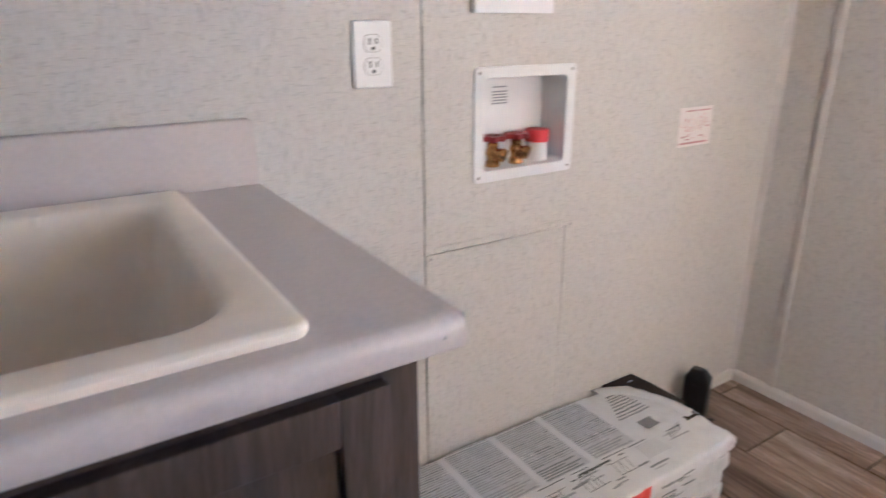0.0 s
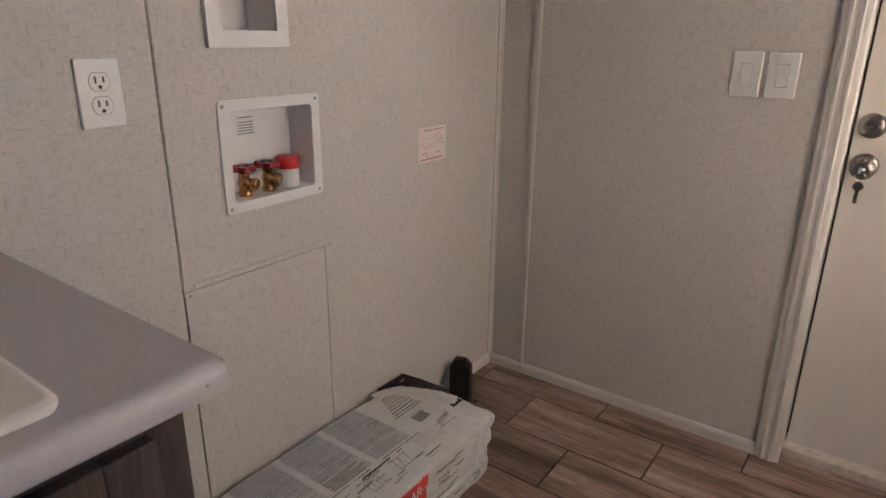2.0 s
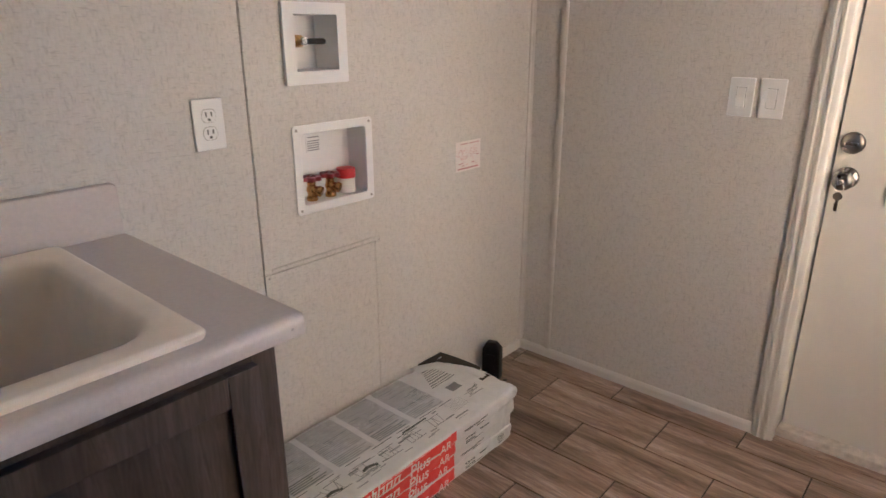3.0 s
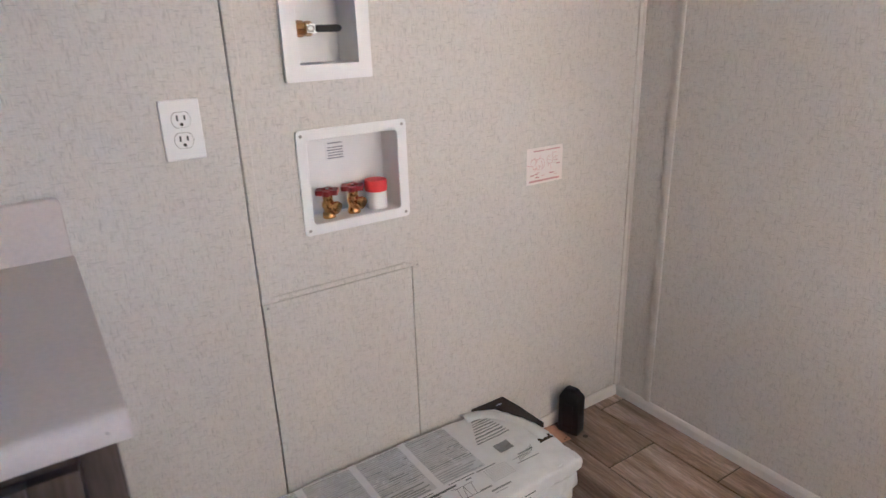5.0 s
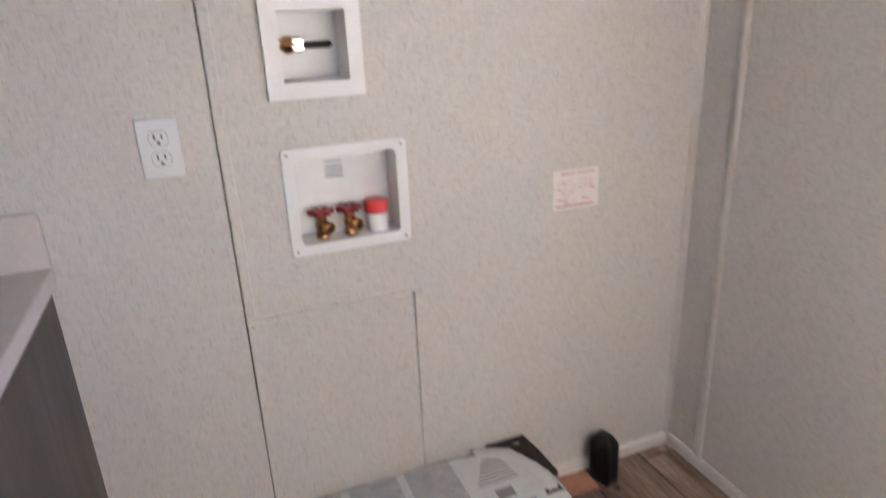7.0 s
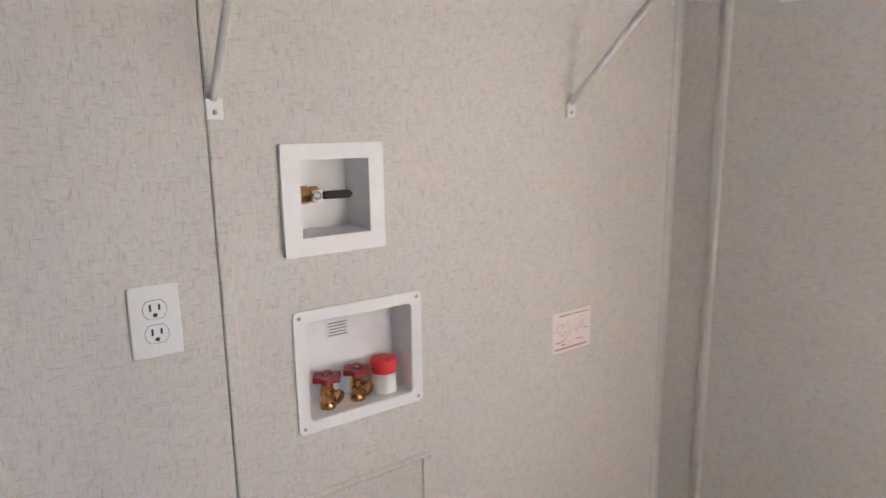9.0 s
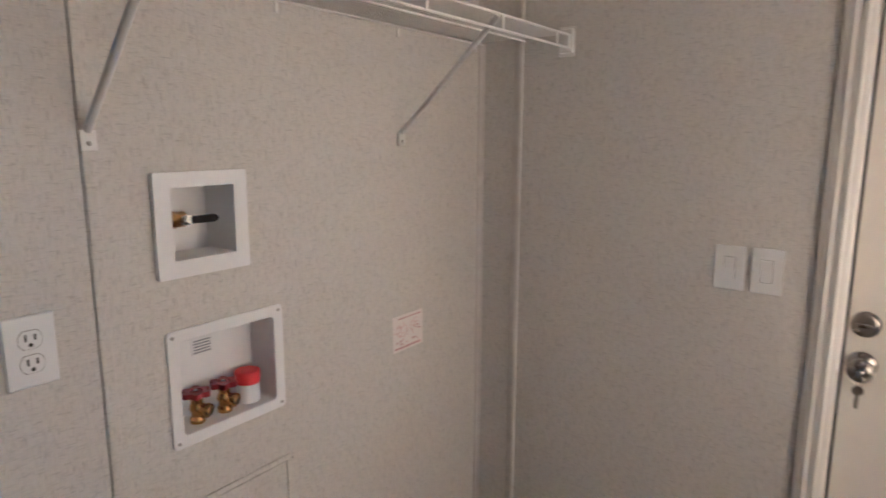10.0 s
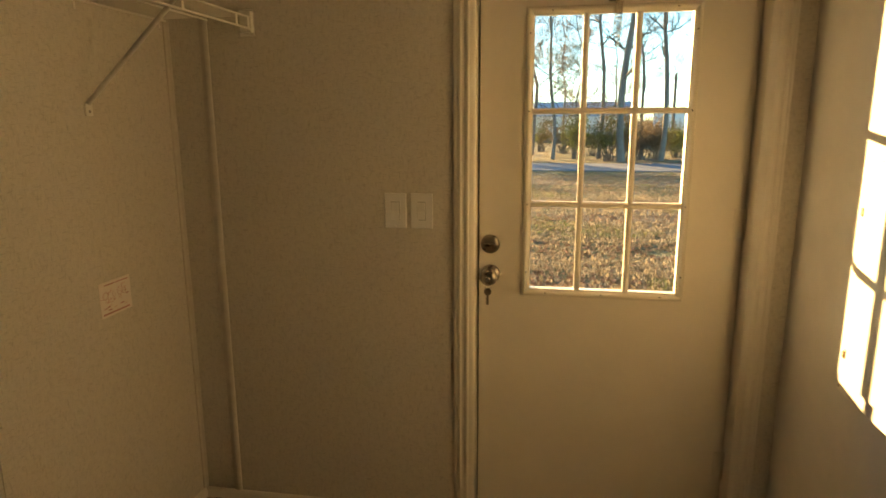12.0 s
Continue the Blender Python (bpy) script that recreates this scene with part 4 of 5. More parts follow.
for n, (x0, x1, y0, y1) in enumerate(BUNDLES):
    z0 = n * BH
    z1 = z0 + BH
    topmost = n == 3
    b = thing("shingle_bundle", ((x0 + x1) / 2, (y0 + y1) / 2, z0), "torn white plastic-wrapped bundle of dark roof shingles with printed panels" if topmost else "white plastic-wrapped bundle of roof shingles with a red front panel", "shingle bundle", "stacked shingle bundles")
    bm = bundle_mesh(x0, x1, y0, y1, z0, z1, n + 1.0, 1.0 if topmost else 0.6)
    tree = BVHTree.FromBMesh(bm)
    part("wrapper", bm, WRAP, b, smooth=True)
    red = part("red_panel", drape(tree, [(0.52, 1.050, z0 + 0.0008, z1 - (0.006 if topmost else 0.003), 0.0)], "y", 0.6, 0.0006, 0.006), REDWRAP, b, "red printed product panel", smooth=True)
    # product name as plain white slanted blocks
    blocks, x = [], 0.585
    for wide, tall, gap in ((0.040, 0.034, 0.007), (0.023, 0.024, 0.006), (0.016, 0.024, 0.006), (0.023, 0.024, 0.006), (0.016, 0.032, 0.006), (0.023, 0.034, 0.006), (0.024, 0.024, 0.006), (0.023, 0.024, 0.0)):
        hollow = 0.0056
        zb = z0 + 0.0065
        if wide < 0.008:
            blocks.append((x, x + wide, zb, zb + tall, 0.005))
        else:
            blocks.append((x, x + hollow, zb, zb + tall, 0.004))
            blocks.append((x + wide - hollow, x + wide, zb, zb + min(tall, 0.024), 0.003))
            blocks.append((x + 0.002, x + wide, zb + 0.0185, zb + 0.0240, 0.0))
        x += wide + gap
    part("white_printing", drape(tree, blocks, "y", 0.6, 0.0013, 0.004), WHITEINK, red, "white printed block lettering shapes", kind="stuff")
    front = y0 - 0.0105
    lettered(red, "AR", 0.037, 0.964, front, z0 + 0.0095, WHITEINK, 0.1)
    lettered(red, "Plus", 0.050, 0.842, front, z0 + 0.0065, WHITEINK, 0.1, 0.0002)
    dash = [(1.140, 1.180, z0 + 0.009, z0 + 0.0118, 0.0)]
    if n % 2 == 1 or topmost:
        lettered(b, "Weatherwood", 0.0125, 1.070, front, z0 + 0.027, DARKINK, 0.0, 0.0002)
        dash.append((1.160, 1.196, z0 + 0.0195, z0 + 0.0230, 0.0))
    else:
        dash += [(1.10 + 0.012 * k, 1.108 + 0.012 * k, z0 + 0.024, z0 + 0.029, 0.001) for k in range(4)] + [(1.168, 1.212, z0 + 0.026, z0 + 0.030, 0.0)]
        dash += [(1.10 + 0.005 * k, 1.1025 + 0.005 * k, z0 + 0.009, z0 + 0.020, 0.0) for k in range(9)]
    part("dark_printing", drape(tree, dash, "y", 0.6, 0.0011, 0.005), DARKINK, b, "small dark printed marks", kind="stuff")
    if n == 0:
        part("barcode", drape(tree, [(1.262 + 0.0042 * k, 1.2635 + 0.0042 * k + 0.001 * (k % 2), z0 + 0.010, z0 + 0.036, 0.0) for k in range(9)], "y", 0.6, 0.0011, 0.005), GREYINK, b)
    if topmost:
        pale, grey, dark, fill = [], [], [], []
        # columns of small print in six blocks along the back of the top
        for c in range(5):
            u0 = 0.425 + c * 0.146
            fill.append((u0 - 0.002, u0 + 0.126, 0.889, 1.092, 0.0))
            for r in range(22):
                v = 0.940 + r * 0.0070
                a = u0
                while a < u0 + 0.122:
                    L = rb.uniform(0.02, 0.075)
                    e = min(a + L, u0 + 0.124)
                    (grey if rb.random() < 0.22 else pale).append((a, e, v, v + rb.uniform(0.0024, 0.0040), 0.0))
                    a = e + rb.uniform(0.001, 0.004)
            for r in range(5):
                v = 0.892 + r * 0.0085
                (grey if c % 2 else pale).append((u0, u0 + rb.uniform(0.07, 0.122), v, v + 0.0045, 0.0))
        # picture boxes, captions and arrows along the front of the top
        for k in range(46):
            u, v = rb.uniform(0.43, 1.10), rb.uniform(0.787, 0.872)
            L = rb.uniform(0.012, 0.05)
            (pale if k % 3 else grey).append((u, u + L, v, v + rb.uniform(0.002, 0.006), 0.0))
        for c in range(7):
            u = 0.44 + c * 0.096
            dark.append((u, u + rb.uniform(0.05, 0.08), 0.880, 0.8825, 0.0))
            for k in range(4):
                grey.append((u + 0.014 * k, u + 0.014 * k + 0.0018, 0.820, 0.858, rb.uniform(-0.012, 0.012)))
            grey.append((u, u + 0.06, 0.818, 0.8205, 0.0))
            grey.append((u + 0.004, u + 0.058, 0.858, 0.8602, 0.0))
        for u, v in ((0.50, 0.818), (0.62, 0.822), (0.745, 0.826)):
            for k in range(6):
                dark.append((u + 0.008 * k, u + 0.008 * k + 0.009, v + 0.003 * k - 0.0008 * k * k, v + 0.003 * k - 0.0008 * k * k + 0.011, 0.003))
        dark.append((0.93, 1.03, 0.868, 0.8735, 0.004))
        dark += [(0.905 + 0.02 * k, 0.921 + 0.02 * k, 0.862 + 0.0012 * k, 0.8655 + 0.0012 * k, 0.0) for k in range(5)]
        # hatched squares near the torn end
        for k in range(11):
            for j in range(8):
                grey.append((1.115 + 0.0066 * k, 1.1175 + 0.0066 * k, 0.826 + 0.0062 * j, 0.8285 + 0.0062 * j, 0.002))
        for k in range(10):
            dark.append((1.215 + 0.006 * k, 1.2165 + 0.006 * k, 0.845 + 0.002 * k, 0.870 + 0.0015 * k, 0.012))
        grey.append((1.197, 1.243, 0.903, 0.939, 0.0))
        for r in range(9):
            grey.append((1.165 + 0.006 * r, 1.275 - 0.002 * r, 0.965 + 0.0115 * r, 0.970 + 0.0115 * r, 0.004))
        grey += [(1.205, 1.275, 0.842, 0.845, 0.0), (1.20, 1.25, 0.862, 0.8645, 0.01), (1.23, 1.28, 0.872, 0.876, 0.0), (1.10, 1.16, 0.878, 0.882, 0.0), (1.09, 1.15, 0.800, 0.806, 0.0)]
        tint = plain("tinted_wrap", (0.485, 0.493, 0.515), 0.4, vary=0.14, scale=30)
        for f in fill:
            part("tinted_column", drape(tree, [f], "z", 0.4, 0.0003), tint, b, "pale grey printed column")
        part("pale_printing", drape(tree, pale, "z", 0.4, 0.0006), PALEINK, b, "unreadable pale small print", kind="stuff")
        part("grey_printing", drape(tree, grey, "z", 0.4, 0.0007), GREYINK, b, "unreadable grey small print", kind="stuff")
        part("dark_printing", drape(tree, dark, "z", 0.4, 0.0008), DARKINK, b, "dark printed pictures", kind="stuff")
        corner = extrude_outline([(1.250, 1.107), (1.366, 1.107), (1.374, 1.04), (1.377, 0.935), (1.360, 0.93), (1.344, 1.0), (1.305, 1.07), (1.255, 1.095)], "xy", z1 - 0.012, z1 + 0.0012)
        part("bare_shingles", corner, SHINGLE, b, "dark shingle corner showing through the tear")
        tear = drape(tree, [(1.306, 1.358, 0.872, 0.880, 0.006), (1.308, 1.322, 0.879, 0.890, 0.004), (1.346, 1.360, 0.879, 0.895, 0.002), (1.318, 1.350, 0.878, 0.884, 0.004)], "z", 0.4, 0.0009, 0.006)
        part("tear", tear, SHINGLE, b, "ragged tear showing dark shingle")
        flap = bmesh.new()
        rows = []
        for k in range(15):
            s = k / 14
            x = (1 - s) ** 2 * 1.205 + 2 * s * (1 - s) * 1.340 + s * s * 1.362
            y = (1 - s) ** 2 * 1.106 + 2 * s * (1 - s) * 1.098 + s * s * 0.895
            row = []
            for j in range(5):
                g = j / 4
                row.append(flap.verts.new((x - 0.045 * g * s, y - 0.045 * g * (1 - 0.6 * s), z1 + 0.0008 + 0.009 * math.sin(math.pi * g) * (0.5 + 0.5 * noise.noise(Vector((k * 0.9, j * 0.7, 2)))) + 0.004 * (1 - g) * noise.noise(Vector((k * 1.7, j, 5))))))
            rows.append(row)
        for a, c in zip(rows, rows[1:]):
            for j in range(4):
                flap.faces.new((a[j], a[j + 1], c[j + 1], c[j]))
        fo = part("torn_flap", flap, WRAP, b, "crumpled torn edge of the wrap", smooth=True)
        fm = fo.modifiers.new("thick", "SOLIDIFY")
        fm.thickness = 0.0006

# ---- black block and cardboard by the wall ----
card = thing("cardboard_piece", (1.52, 1.05, 0.0), "flat tan cardboard scrap lying on the floor", "cardboard")
part("sheet", extrude_outline([(1.472, 1.015), (1.564, 1.009), (1.570, 1.090), (1.545, 1.098), (1.480, 1.099)], "xy", 0.0002, 0.0028), CARDBOARD, card)
for cx, cy in ((1.556, 1.022), (1.546, 1.017)):
    part("staple_hole", lathe([(0.0025, 0), (0.0025, 0.0004)], (cx, cy, 0.0028), "Z", 8), DARKSLOT, card)
blk = thing("plastic_block", (1.599, 1.047, 0.0), "upright glossy black plastic block with a sloped chamfered top", "plastic block")
turn = radians(18)


def spun(u, v):
    return 1.599 + u * math.cos(turn) - v * math.sin(turn), 1.047 + u * math.sin(turn) + v * math.cos(turn)


own = bmesh.new()
levels = []
for z, du, dv, lean in ((0.0, 0.0235, 0.0335, 0), (0.003, 0.025, 0.035, 0), (0.124, 0.0245, 0.0345, 0), (0.130, 0.0225, 0.0325, 0.001), (0.149, 0.0155, 0.0225, 0.004), (0.152, 0.013, 0.019, 0.005)):
    levels.append([own.verts.new((*spun(u, v), z)) for u, v in rounded(-du, du, -dv + lean, dv, 0.006, 3)])
for a, c in zip(levels, levels[1:]):
    for k in range(len(a)):
        own.faces.new((a[k], a[(k + 1) % len(a)], c[(k + 1) % len(a)], c[k]))
own.faces.new(levels[0])
own.faces.new(levels[-1])
bmesh.ops.recalc_face_normals(own, faces=own.faces[:])
part("block_body", own, BLACK, blk, smooth=True)
part("moulded_rib", extrude_outline([spun(-0.0255, -0.016), spun(-0.0255, 0.016), spun(-0.0240, 0.016), spun(-0.0240, -0.016)], "xy", 0.02, 0.108), BLACK, blk)
hole = thing("floor_knot", (1.612, 0.994, 0.0), "small dark gouge in the plank floor", "gouge")
part("gouge", lathe([(0.009, 0.0002), (0.007, 0.0012), (0.003, 0.0016)], (1.612, 0.994, 0.0), "Z", 9), DARKSLOT, hole)

# ---- crystal strands on the door ----
orn = thing("hanging_ornament", (DX - 0.02, -0.297, 1.58), "clear crystal bead strands hanging over the door window", "ornament")
part("hook", rod((DX - 0.012, -0.280, 1.73), (DX - 0.014, -0.283, 1.700), 0.0035, 8), NICKEL, orn)
part("hook_plate", box(DX - 0.013, DX, -0.290, -0.270, 1.700, 1.745, 0.002), NICKEL, orn)
ro = random.Random(3)
for sy, low in ((-0.280, 1.60), (-0.290, 1.585), (-0.299, 1.575), (-0.308, 1.59), (-0.316, 1.605)):
    strand = part("crystal_strand", rod((DX - 0.021, sy * 0.55 - 0.297 * 0.45, 1.708), (DX - 0.021, sy * 0.55 - 0.297 * 0.45, low), 0.0004, 4), NICKEL, orn)
    z = 1.705
    while z > low:
        r = ro.uniform(0.003, 0.0055)
        bead = lathe([(0.0008, -r), (r * 0.8, -r * 0.45), (r, 0), (r * 0.8, r * 0.45), (0.0008, r)], (DX - 0.020 + ro.uniform(-0.004, 0.002), sy * 0.55 - 0.297 * 0.45 + ro.uniform(-0.002, 0.002), z), "Z", 6)
        part("bead", bead, CRYSTAL, strand)
        z -= r * 2.1

# ---- floor ----
floor = setting("floor", box(XW - 0.1, XB, YC - 0.1, YA + 0.12, -0.1, -0.0045), GROUT, "wood-look plank floor with dark joints", "floor")
planks = {}
PW, PL = 0.2, 0.4395
for k in range(-1, 16):
    xa, xb = 1.760 - PW * (k + 1), 1.760 - PW * k
    first = 0.847 if k % 2 == 0 else 0.627
    for j in range(-2, 5):
        ya, yb = first - PL * j, first - PL * j + PL
        x0, x1, y0, y1 = max(xa, XW), min(xb, XB - 0.001), max(ya, YC), min(yb, YA)
        if x1 - x0 < 0.01 or y1 - y0 < 0.01:
            continue
        size = (round(x1 - x0, 4), round(y1 - y0, 4))
        if size not in planks:
            g = 0.0026
            bm = box(-size[0] / 2 + g, size[0] / 2 - g, -size[1] / 2 + g, size[1] / 2 - g, -0.0045, 0.0, 0.0006, 1)
            me = bpy.data.meshes.new("plank")
            bm.to_mesh(me)
            bm.free()
            me.materials.append(PLANK)
            planks[size] = me
        p = new("plank", planks[size])
        p.parent = floor
        p.location = ((x0 + x1) / 2, (y0 + y1) / 2, 0)

for y0, y1 in ((-0.258, DOOR_Y1 - 0.013), (DOOR_Y0 + 0.013, -0.262)):
    part("plank", box(XB - 0.0005, XB + 0.038, y0, y1, -0.0052, 0.0, 0.0004, 1), PLANK, floor)

# ---- outdoors ----
def ground_material():
    m, t, b = material("winter_lawn")
    v = coords(t)
    flat = coords(t, (1.0, 0.22, 1.0))
    big, mid, small = fuzz(t, flat, 0.55, 4), fuzz(t, flat, 1.7, 5, 0.7), fuzz(t, v, 22, 5, 0.75)
    straw = ramp(t, small, [(0.3, (0.045, 0.036, 0.024)), (0.5, (0.16, 0.125, 0.085)), (0.72, (0.30, 0.24, 0.165))])
    green = ramp(t, small, [(0.3, (0.03, 0.04, 0.014)), (0.6, (0.085, 0.10, 0.035)), (0.8, (0.16, 0.165, 0.06))])
    leaf = ramp(t, small, [(0.3, (0.035, 0.025, 0.018)), (0.6, (0.14, 0.092, 0.064)), (0.8, (0.25, 0.17, 0.115))])
    col = mix(t, "MIX", ramp(t, mid, [(0.48, (0, 0, 0)), (0.62, (1, 1, 1))]), straw, leaf)
    col = mix(t, "MIX", ramp(t, big, [(0.44, (0, 0, 0)), (0.58, (0.85, 0.85, 0.85))]), col, green)
    t.links.new(col, b.inputs["Base Color"])
    b.inputs["Roughness"].default_value = 0.95
    bump(t, b, maths(t, "ADD", small, mid), 0.8, 0.05)
    return m


LAWN = ground_material()
# Blue is mixed into the asphalt's base colour to suggest reflected sky.
ASPHALT = plain("weathered_sky_tinted_asphalt", (0.13, 0.15, 0.185), 0.85, vary=0.25, scale=3, relief=0.4)
own = bmesh.new()
bmesh.ops.create_grid(own, x_segments=60, y_segments=60, size=300)
bmesh.ops.translate(own, verts=own.verts, vec=(200, 0, GROUND))
setting("ground", own, LAWN, "patchy winter lawn with dead leaves", "ground")
setting("road", slab("xy", 26.6, 30.9, -160, 160, GROUND + 0.004, GROUND + 0.03), ASPHALT, "grey asphalt lane", "road")


def thin_leaf(name, tint):
    """Thin blades and leaves, which let light from behind show through."""
    m, t, b = material(name)
    v = coords(t)
    isl = t.nodes.new("ShaderNodeNewGeometry")
    col = ramp(t, isl.outputs["Random Per Island"], [(0.0, [c * 0.45 for c in tint]), (0.6, tint), (1.0, [min(1, c * 1.7) for c in tint])])
    d, s, mx = t.nodes.new("ShaderNodeBsdfDiffuse"), t.nodes.new("ShaderNodeBsdfTranslucent"), t.nodes.new("ShaderNodeMixShader")
    t.links.new(col, d.inputs[0])
    t.links.new(col, s.inputs[0])
    mx.inputs[0].default_value = 0.5
    t.links.new(d.outputs[0], mx.inputs[1])
    t.links.new(s.outputs[0], mx.inputs[2])
    t.links.new(mx.outputs[0], t.nodes["Material Output"].inputs[0])
    return m


GRASS = []
for name, tint in (("dry_grass", (0.40, 0.32, 0.22)), ("green_grass", (0.13, 0.16, 0.05)), ("dead_leaves", (0.29, 0.17, 0.115))):
    GRASS.append(thin_leaf(name, tint))
rg = random.Random(21)


def tuft_field(name, mat, count, near, far, blade, label):
    verts, faces = [], []
    for _ in range(count):
        x = near + (far - near) * rg.random() ** 1.6
        y = rg.uniform(-0.40 * x - 1.0, 0.12 * x + 0.6)
        band = noise.noise(Vector((x * 0.9, y * 0.16, 8.0)))
        if (band < 0) == (name == "dead_leaves") and rg.random() < 0.65:
            continue
        keep = noise.noise(Vector((x * 0.35, y * 0.35, 5.0 if name == "green_grass" else 1.0)))
        if keep < (0.12 if name == "green_grass" else -0.55):
            continue
        for _ in range(5 if blade else 1):
            a = rg.uniform(0, 2 * math.pi)
            bx, by = x + rg.uniform(-0.06, 0.06), y + rg.uniform(-0.06, 0.06)
            if blade:
                h, w, lean = rg.uniform(0.02, 0.07), 0.006, rg.uniform(0.02, 0.10)
                n0 = len(verts)
                verts += [(bx - w * math.sin(a), by + w * math.cos(a), GROUND), (bx + w * math.sin(a), by - w * math.cos(a), GROUND), (bx + lean * math.cos(a), by + lean * math.sin(a), GROUND + h)]
                faces.append((n0, n0 + 1, n0 + 2))
            else:
                r, tip = rg.uniform(0.02, 0.05), rg.uniform(0.005, 0.04)
                n0 = len(verts)
                for q, dz in ((0, tip), (1.4, 0.006), (3.14, 0.012), (4.7, tip * 0.6)):
                    verts.append((bx + r * math.cos(a + q), by + r * 0.7 * math.sin(a + q), GROUND + dz))
                faces.append((n0, n0 + 1, n0 + 2, n0 + 3))
    me = bpy.data.meshes.new(name)
    me.from_pydata(verts, [], faces)
    me.materials.append(mat)
    return tagged(new(name, me), label, "grass" if blade else "leaves", kind="stuff")


tuft_field("dry_grass", GRASS[0], 26000, 7.0, 26.0, True, "tufts of dry winter grass on the lawn")
tuft_field("green_grass", GRASS[1], 13000, 7.0, 26.0, True, "tufts of green winter grass on the lawn")
tuft_field("dead_leaves", GRASS[2], 24000, 7.0, 26.0, False, "scattered dead brown leaves on the lawn")
tuft_field("dry_grass", GRASS[0], 9000, 31.2, 60.0, True, "rough dry grass beyond the lane")

BARK = plain("grey_bark", (0.19, 0.16, 0.14), 0.95, vary=0.45, scale=9, relief=0.8)
DRYLEAF = thin_leaf("dry_tree_leaf", (0.22, 0.16, 0.10))
TWIG = plain("twig_bark", (0.17, 0.142, 0.122), 0.95, vary=0.3, scale=9)


def tube(points, own, sides):
    """A tapering limb through points of (place, radius)."""
    rings = []
    for k, (p, r) in enumerate(points):
        ahead = points[min(k + 1, len(points) - 1)][0] - points[max(k - 1, 0)][0]
        q = Vector((0, 0, 1)).rotation_difference(ahead)
        rings.append([own.verts.new(p + q @ Vector((r * math.cos(2 * math.pi * j / sides), r * math.sin(2 * math.pi * j / sides), 0))) for j in range(sides)])
    for a, b in zip(rings, rings[1:]):
        for j in range(sides):
            own.faces.new((a[j], a[(j + 1) % sides], b[(j + 1) % sides], b[j]))


def tree(x, y, radius, height, lean, seed, limbs, low, label):
    r, slim = random.Random(seed), radius <= 0.135
    ob = thing("bare_tree", (x, y, GROUND), label, "tree", "roadside trees")
    trunk = bmesh.new()
    line = []
    n = 12
    for k in range(n + 1):
        s = k / n
        wob = Vector((0, noise.noise(Vector((seed * 1.37, s * 3.6, 0.4))) * 1.1 * s ** 0.7, 0))
        flare = 1 + 0.15 * max(0, 1 - s * 12)
        line.append((Vector((x, y + lean * s * height, GROUND - 0.05 + height * s)) + wob, radius * flare * (1 - 0.75 * s)))
    tube(line, trunk, 10)
    part("trunk", trunk, BARK, ob, smooth=True)
    crown = bmesh.new()
    leaf_v, leaf_f = [], []

    def limb(start, way, length, rad, depth):
        pts, p, d = [], start.copy(), way.normalized()
        steps = 5 if depth < 2 else 3
        for k in range(steps + 1):
            pts.append((p.copy(), rad * (1 - 0.8 * k / steps)))
            p += d * length / steps
            d = (d + Vector((r.uniform(-0.28, 0.28), r.uniform(-0.28, 0.28), r.uniform(-0.12, 0.22)))).normalized()
        tube(pts, crown, 6 if depth == 0 else 4 if depth == 1 else 3)
        if depth == 3 and slim:
            for k in range(3):
                c = pts[-1][0] + Vector((r.gauss(0, 0.07), r.gauss(0, 0.07), r.gauss(0, 0.07)))
                s = r.uniform(0.018, 0.036)
                q = Euler((r.uniform(0, 6), r.uniform(0, 6), r.uniform(0, 6))).to_matrix()
                n0 = len(leaf_v)
                leaf_v.extend(c + q @ Vector(p) for p in ((-s, 0, 0), (0, s * 0.6, 0.004), (s, 0, 0), (0, -s * 0.6, 0.004)))
                leaf_f.append((n0, n0 + 1, n0 + 2, n0 + 3))
        if depth < 3:
            for k in range(6 if depth < 2 else 5):
                q, rr = pts[r.randint(1, steps)]
                out = (d * 0.5 + Vector((r.uniform(-1, 1), r.uniform(-1, 1), r.uniform(-0.3, 0.8)))).normalized()
                limb(q, out, length * r.uniform(0.35, 0.6), max(rr * 0.6, 0.006), depth + 1)

    for k in range(limbs):
        s = r.uniform(low, 0.95)
        q, rr = line[int(s * n)]
        a = r.uniform(0, 2 * math.pi)
        limb(q, Vector((0.6 * math.cos(a), math.sin(a), r.uniform(0.1, 0.9))), r.uniform(1.6, 3.6), max(0.02, rr * 0.45), 0)
    part("crown", crown, TWIG, ob, "bare winter twigs")
    if leaf_v:
        me = bpy.data.meshes.new("dry_leaves")
        me.from_pydata([v - Vector(ob.location) for v in leaf_v], [], leaf_f)
        me.materials.append(DRYLEAF)
        f = new("dry_leaves", me)
        f.parent = ob
        tagged(f, "last few dry brown leaves", kind="stuff")
    return ob


def at_slope(x, slope):
    return -0.105 + slope * x


